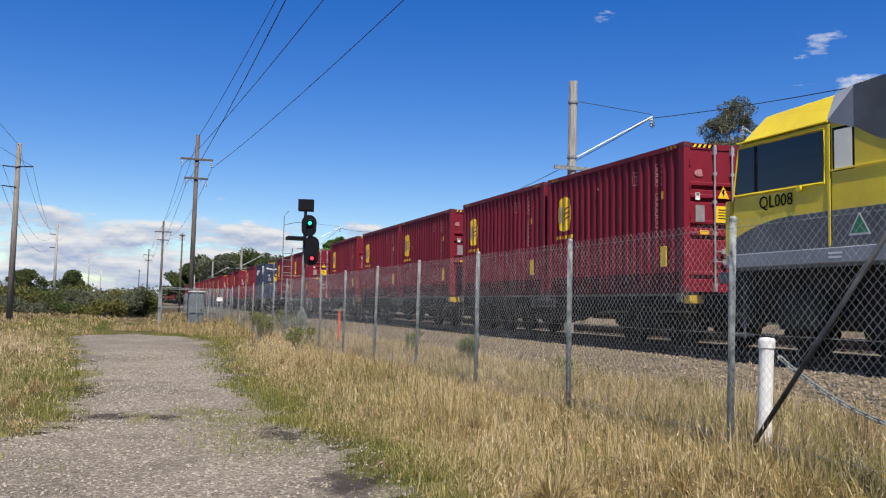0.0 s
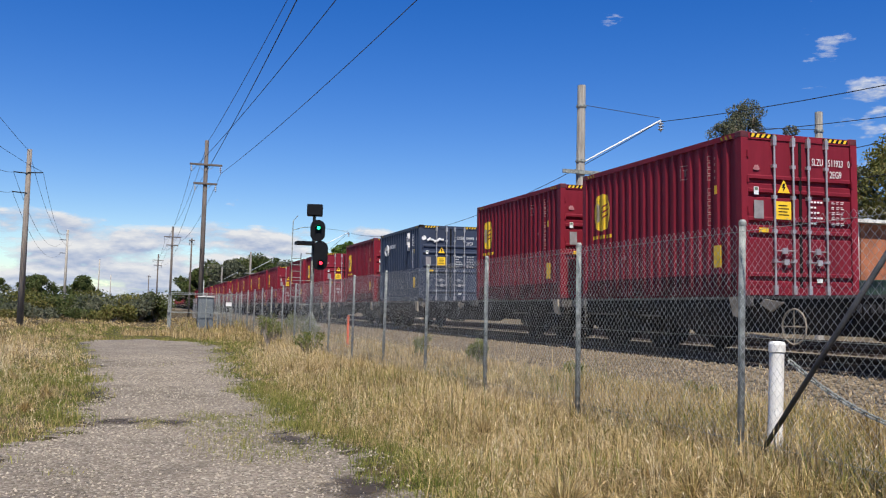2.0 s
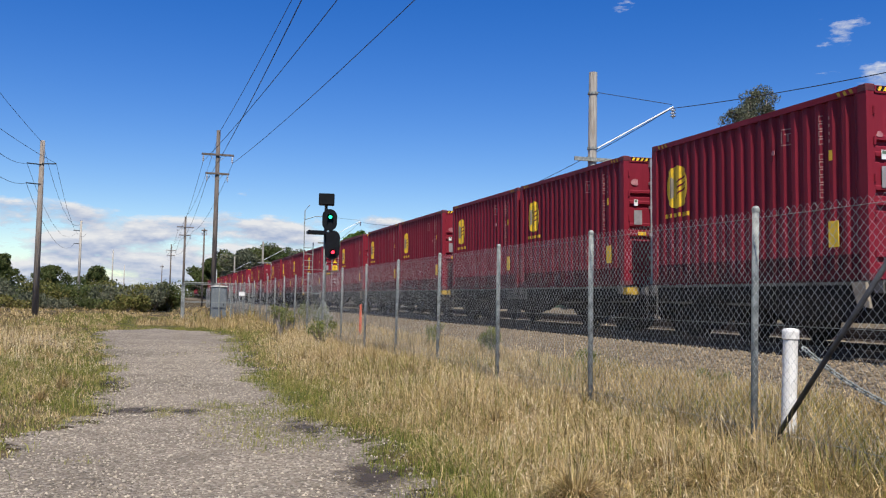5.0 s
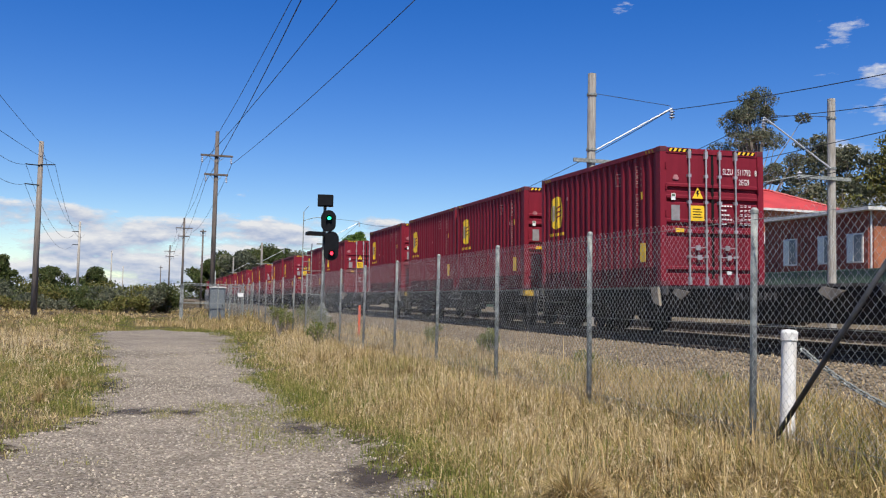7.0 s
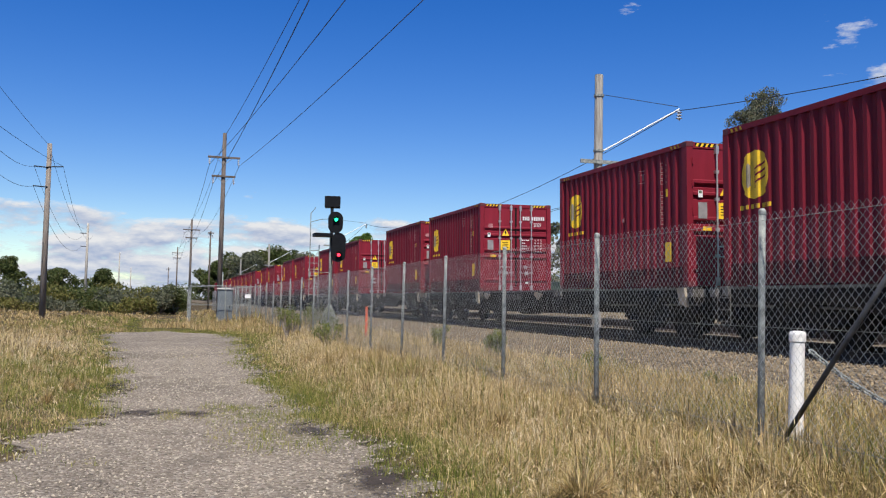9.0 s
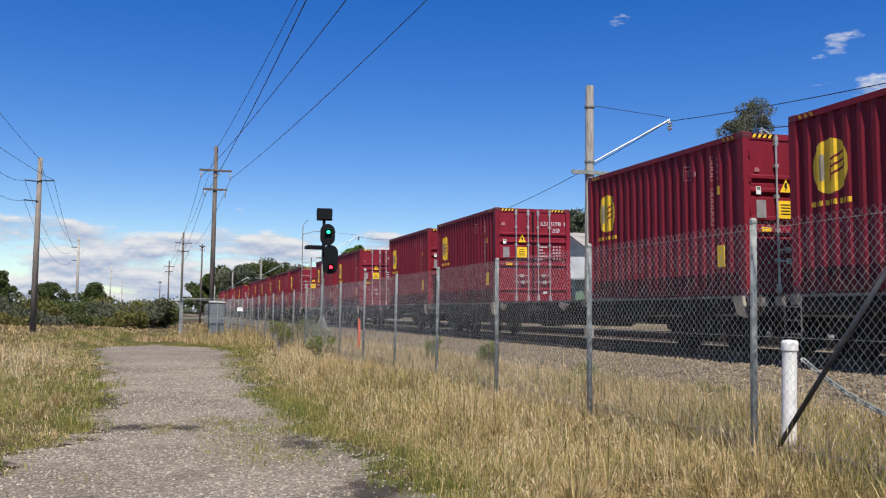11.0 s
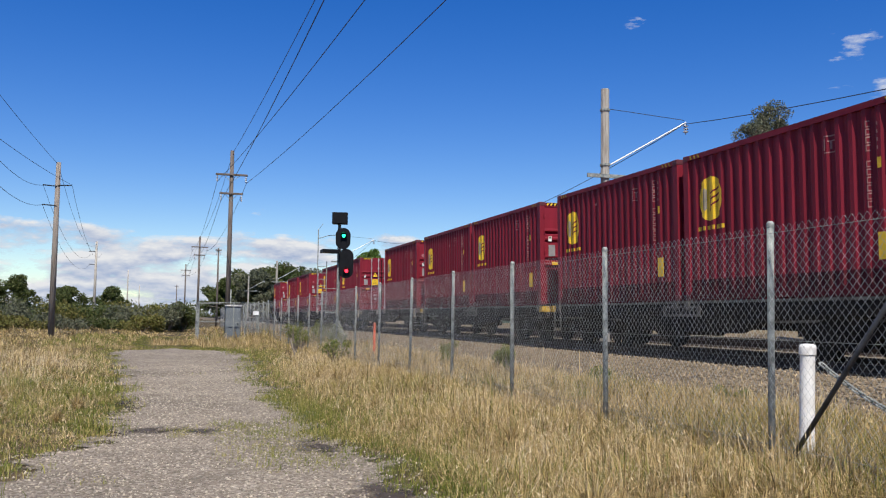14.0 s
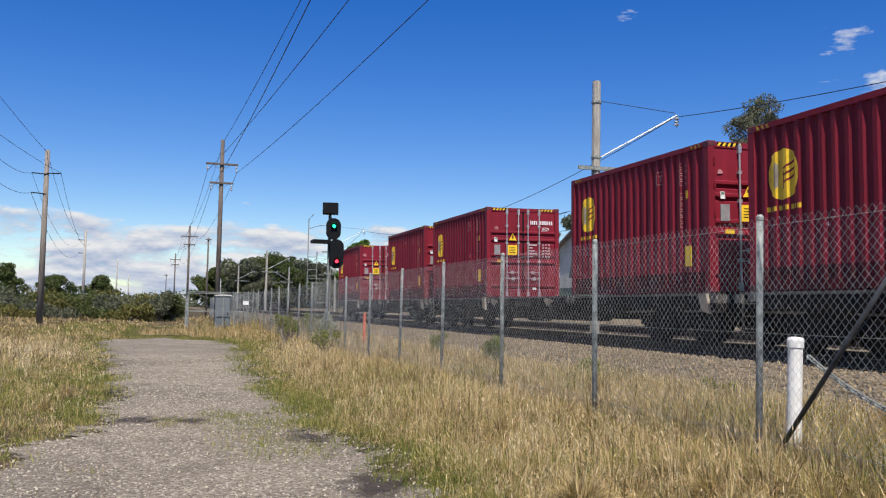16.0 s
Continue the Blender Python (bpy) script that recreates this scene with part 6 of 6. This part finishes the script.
grass("seed_stalks", (2.4, 7.4), (13, 30), 14000, 0.5, STALK, "pale dry seed stalks standing over the grass", 26, thin(0, 7.4), 0.002, 0.8, far=True, head=0.075)
grass("seed_stalks", (-9, -1.0), (9, 34), 12000, 0.46, STALK, "pale dry seed stalks standing over the grass", 22, left_of_path, 0.002, 0.7, far=True, head=0.075)
grass("green_grass", (2.2, 6.4), (5, 8.6), 22000, 0.26, GREENGRASS, "green blades among the dry grass", 25, thin(0, 7.2), 0.0026, 0.8)
grass("green_grass", (1.6, 7.4), (5, 16), 56000, 0.42, GREENGRASS, "green blades among the dry grass", 23, lambda x, y, g: thin(0, 7.4)(x, y, g) & (lush(x + 3.1, y) + g.normal(0, 0.3, len(x)) > 0.0), 0.003, 0.9)
grass("green_grass", (-7, -0.4), (8, 24), 46000, 0.28, GREENGRASS, "green blades among the dry grass", 24, left_of_path, 0.004, 0.6, far=True)
grass("green_grass", (0.9, 4.4), (4.5, 18), 80000, 0.17, GREENGRASS, "short yellow-green grass at the edge of the path", 8, lambda x, y, g: (x > path_edges(y)[1] - 0.35 + np.abs(g.normal(0, 0.45, len(x)))) & (x < path_edges(y)[1] + 1.5), 0.003, 0.7, far=True)
grass("green_grass", (-6.0, -0.3), (7, 20), 30000, 0.18, GREENGRASS, "short green grass at the edge of the path", 9, lambda x, y, g: x < path_edges(y)[0] + 0.12 + g.normal(0, 0.14, len(x)), 0.0035, 0.7, far=True)
grass("green_grass", (-0.6, 2.0), (8.6, 14.0), 30000, 0.09, GREENGRASS, "thin green tufts growing through the gravel", 10, lambda x, y, g: (np.exp(-((x - 0.1) / 0.16) ** 2 - ((y - 12.0) / 0.5) ** 2) + np.exp(-((x - 1.0) / 0.5) ** 2 - ((y - 11.9) / 0.9) ** 2) + 0.7 * np.exp(-((x - 1.2) / 0.6) ** 2 - ((y - 9.7) / 1.0) ** 2)) > g.uniform(0.1, 1.0, len(x)), 0.0026, 0.8, clump=0.15)
grass("green_grass", (-2.6, 3.2), (14, 42), 24000, 0.1, GREENGRASS, "thin green tufts growing through the gravel", 11, lambda x, y, g: (np.exp(-((x - 2.0) / 0.7) ** 2 - ((y - 25) / 6) ** 2) + 0.45 * np.exp(-((x + 0.3) / 1.2) ** 2 - ((y - 23.5) / 0.8) ** 2) + np.clip((y - 39) / 3, 0, 1)) * (0.6 + 0.8 * lush(x * 2, y)) > g.uniform(0.1, 1.0, len(x)), 0.005, 0.8, far=True)
grass("green_grass", (-0.9, 0.5), (7.2, 10.2), 2600, 0.07, GREENGRASS, "low weeds in the gravel", 13, lambda x, y, g: np.exp(-((x + 0.62) / 0.2) ** 2 - ((y - 8.6) / 0.2) ** 2) > g.uniform(0.1, 1.0, len(x)), 0.004, 0.8, clump=0.1)
grass("green_grass", (0.5, 4.6), (18, 42), 30000, 0.19, GREENGRASS, "short yellow-green grass at the edge of the path", 14, lambda x, y, g: (x > path_edges(y)[1] - 0.6 + np.abs(g.normal(0, 0.7, len(x)))) & (x < path_edges(y)[1] + 1.2), 0.006, 0.7, far=True)
grass("green_grass", (-5, 0.5), (16, 42), 26000, 0.19, GREENGRASS, "short yellow-green grass at the edge of the path", 15, lambda x, y, g: (x < path_edges(y)[0] + 0.4 - np.abs(g.normal(0, 0.5, len(x)))) & (x > path_edges(y)[0] - 1.2), 0.006, 0.7, far=True)
grass("tall_grass", (-1.0, 1.3), (46.5, 52), 2600, 1.05, STRAW, "tall yellow reedy grass beside the compound", 16, None, 0.016, 0.5, far=True)
grass("tall_grass", (1.3, 5.0), (43.5, 48.6), 2600, 0.75, STRAW, "tall yellow reedy grass beside the compound", 17, None, 0.014, 0.6, far=True)
grass("green_grass", (-6, 4), (40.5, 66), 30000, 0.25, GREENGRASS, "low green grass where the path fades out", 12, None, 0.012, 0.6, far=True)


def tussock(x, y, w, h, seed, mat=STRAW, n=900):
    """A dome of long blades that spring from one root and arch over all round."""
    g = np.random.default_rng(seed)
    a, lean = g.uniform(0, 2 * np.pi, n), g.uniform(0, 1, n) ** 0.7
    L = h * g.uniform(0.7, 1.25, n)
    r0 = 0.16 * w * np.sqrt(g.uniform(0, 1, n))
    ca, sa = np.cos(a), np.sin(a)
    tw = a + np.pi / 2 + g.normal(0, 0.5, n)
    wd = 0.0028 * g.uniform(0.6, 1.4, n)
    rows = []
    for q, k in ((0, 1.0), (0.35, 1.0), (0.7, 0.8), (1.0, 0.15)):
        out = r0 + lean * w * q ** 1.5
        up = L * (q * (1.25 - 0.35 * lean) - (0.35 + 0.75 * lean) * 0.72 * q ** 2.2)
        P = np.stack([ca * out, sa * out, up], -1)
        S = np.stack([np.cos(tw), np.sin(tw), 0 * tw], -1) * (wd * k)[:, None]
        rows += [P - S, P + S]
    V = np.stack(rows, 1).reshape(-1, 3)
    o = 8 * np.arange(n)[:, None]
    F = np.concatenate([o + np.array(f) for f in ((0, 1, 3, 2), (2, 3, 5, 4), (4, 5, 7, 6))])
    tagged(part("tussock", raw_mesh("tussock", V, F, mat, 4), mat, at=pose(x, y, float(rough(np.array(x), np.array(y))) - 0.01)), "arching tussock of dry straw-coloured grass", "grass", "grass tussocks", kind="stuff")


g3 = np.random.default_rng(314)
tussock(2.95, 6.1, 0.5, 0.36, 400, STRAW, 700)
tussock(5.9, 6.2, 0.4, 0.4, 401, STRAW, 600)
for k in range(26):
    y = 5.2 + 17 * g3.uniform(0, 1) ** 1.3
    x = float(path_edges(y)[1]) + g3.uniform(0.8, 4.9)
    if x < 7.0:
        tussock(x, y, g3.uniform(0.26, 0.42), g3.uniform(0.28, 0.42), 410 + k, STRAW, 420)
for k in range(12):
    y = 10 + 14 * g3.uniform(0, 1)
    tussock(float(path_edges(y)[0]) - g3.uniform(0.3, 4.5), y, g3.uniform(0.25, 0.4), g3.uniform(0.22, 0.36), 480 + k, STRAW, 320)

# ---------------------------------------------------------------- clouds: one ring of sky round the whole place


def cloud_ring():
    R, n, rows = 2400, 96, 12
    v, f = [], []
    for k in range(rows + 1):
        el = math.radians(-1.5 + 29 * k / rows)
        for i in range(n):
            a = 2 * math.pi * i / n
            v.append((R * math.cos(a), R * math.sin(a), R * math.tan(el)))
    for k in range(rows):
        for i in range(n):
            j = (i + 1) % n
            f.append((k * n + i, k * n + j, (k + 1) * n + j, (k + 1) * n + i))
    m = bpy.data.materials.new("cloud bank")
    m.use_nodes = True
    nd, l = m.node_tree.nodes, m.node_tree.links
    nd.remove(nd["Principled BSDF"])
    co, sep = nd.new("ShaderNodeTexCoord"), nd.new("ShaderNodeSeparateXYZ")
    l.new(co.outputs["Object"], sep.inputs[0])
    mp = nd.new("ShaderNodeMapping")
    mp.inputs["Scale"].default_value = (0.0052, 0.0052, 0.0155)
    mp.inputs["Location"].default_value = (1.3, 0.4, 0.2)
    l.new(co.outputs["Object"], mp.inputs["Vector"])
    no = nd.new("ShaderNodeTexNoise")
    no.inputs["Scale"].default_value, no.inputs["Detail"].default_value, no.inputs["Roughness"].default_value = 1.0, 9, 0.58
    l.new(mp.outputs["Vector"], no.inputs["Vector"])
    # cover falls with height over the horizon
    cover = nd.new("ShaderNodeValToRGB")
    mr = nd.new("ShaderNodeMapRange")
    mr.inputs["From Min"].default_value, mr.inputs["From Max"].default_value = 0, R * math.tan(math.radians(27))
    l.new(sep.outputs["Z"], mr.inputs["Value"])
    l.new(mr.outputs["Result"], cover.inputs["Fac"])
    e = cover.color_ramp.elements
    for pos, val in ((0.0, 0.64), (0.045, 0.5), (0.1, 0.47), (0.145, 0.48), (0.175, 0.38), (0.2, 0.24), (0.25, 0.1), (0.4, 0.1), (0.46, 0.03), (0.72, 0.02), (1.0, 0.1)):
        q = e.new(pos)
        q.color = (val, val, val, 1)
    e.remove(e[0])
    e.remove(e[-1])
    add = nd.new("ShaderNodeMath")
    l.new(no.outputs["Fac"], add.inputs[0])
    l.new(cover.outputs["Color"], add.inputs[1])
    # a taller bank stands over one quarter of the horizon
    dot, lobe, add2 = nd.new("ShaderNodeVectorMath"), nd.new("ShaderNodeMapRange"), nd.new("ShaderNodeMath")
    dot.operation = 'DOT_PRODUCT'
    dot.inputs[1].default_value = (0.71 / R, 0.704 / R, 0)
    l.new(co.outputs["Object"], dot.inputs[0])
    lobe.inputs["From Min"].default_value, lobe.inputs["From Max"].default_value, lobe.inputs["To Max"].default_value = 0.975, 1.0, 0.28
    l.new(dot.outputs["Value"], lobe.inputs["Value"])
    l.new(add.outputs[0], add2.inputs[0])
    l.new(lobe.outputs["Result"], add2.inputs[1])
    add = add2
    # a few thin wisps high up
    unit = nd.new("ShaderNodeVectorMath")
    unit.operation = 'NORMALIZE'
    l.new(co.outputs["Object"], unit.inputs[0])
    for az, el, size, amount in ((41.0, 16.8, 0.9988, 0.05), (28.3, 18.6, 0.9992, 0.31), (43.6, 12.3, 0.9988, 0.13)):
        az, el = math.radians(az), math.radians(el)
        wd, wr, wa = nd.new("ShaderNodeVectorMath"), nd.new("ShaderNodeMapRange"), nd.new("ShaderNodeMath")
        wd.operation = 'DOT_PRODUCT'
        wd.inputs[1].default_value = (math.sin(az) * math.cos(el), math.cos(az) * math.cos(el), math.sin(el))
        l.new(unit.outputs[0], wd.inputs[0])
        wr.inputs["From Min"].default_value, wr.inputs["From Max"].default_value, wr.inputs["To Max"].default_value = size, 1.0, amount
        l.new(wd.outputs["Value"], wr.inputs["Value"])
        l.new(add.outputs[0], wa.inputs[0])
        l.new(wr.outputs["Result"], wa.inputs[1])
        add = wa
    al = nd.new("ShaderNodeMapRange")
    al.inputs["From Min"].default_value, al.inputs["From Max"].default_value = 0.88, 1.0
    l.new(add.outputs[0], al.inputs["Value"])
    # lit tops over lilac-grey bases: the cloud's own density against that a little higher up
    mp2, n2, dif, col = nd.new("ShaderNodeMapping"), nd.new("ShaderNodeTexNoise"), nd.new("ShaderNodeMath"), nd.new("ShaderNodeValToRGB")
    mp2.inputs["Scale"].default_value = (0.0052, 0.0052, 0.0155)
    mp2.inputs["Location"].default_value = (1.3, 0.4, 0.42)
    l.new(co.outputs["Object"], mp2.inputs["Vector"])
    n2.inputs["Scale"].default_value, n2.inputs["Detail"].default_value, n2.inputs["Roughness"].default_value = 1.0, 6, 0.55
    l.new(mp2.outputs["Vector"], n2.inputs["Vector"])
    dif.operation = 'SUBTRACT'
    l.new(no.outputs["Fac"], dif.inputs[0])
    l.new(n2.outputs["Fac"], dif.inputs[1])
    sh = nd.new("ShaderNodeMapRange")
    sh.inputs["From Min"].default_value, sh.inputs["From Max"].default_value = -0.12, 0.1
    l.new(dif.outputs[0], sh.inputs["Value"])
    col.color_ramp.elements[0].color, col.color_ramp.elements[1].color = (0.44, 0.54, 0.76, 1), (0.95, 0.96, 0.98, 1)
    l.new(sh.outputs["Result"], col.inputs["Fac"])
    em, tr, mix = nd.new("ShaderNodeEmission"), nd.new("ShaderNodeBsdfTransparent"), nd.new("ShaderNodeMixShader")
    em.inputs["Strength"].default_value = 0.63
    l.new(col.outputs["Color"], em.inputs["Color"])
    l.new(al.outputs["Result"], mix.inputs["Fac"])
    l.new(tr.outputs[0], mix.inputs[1])
    l.new(em.outputs[0], mix.inputs[2])
    l.new(mix.outputs[0], nd["Material Output"].inputs["Surface"])
    ob = part("backdrop", raw_mesh("backdrop", v, f, m, 4), m)
    ob.visible_shadow = False
    tagged(ob, "white and grey cumulus clouds low over the horizon", "sky", kind="structure")


cloud_ring()


def train_way(t):
    """Metres run by the train after t seconds."""
    return 20.4787 * t - 0.00322 * t * t + 0.00085 * t ** 3


def motions():
    times = [0, 2, 4, 6, 8, 10, 12, 14, 16]
    for ob, along, up in moving:
        x = CX + up * math.sin(radians(CANT))
        walk(ob, [(t, pose(x, along - train_way(t), RAILZ + up, 0, CANT, 0)) for t in times])


motions()
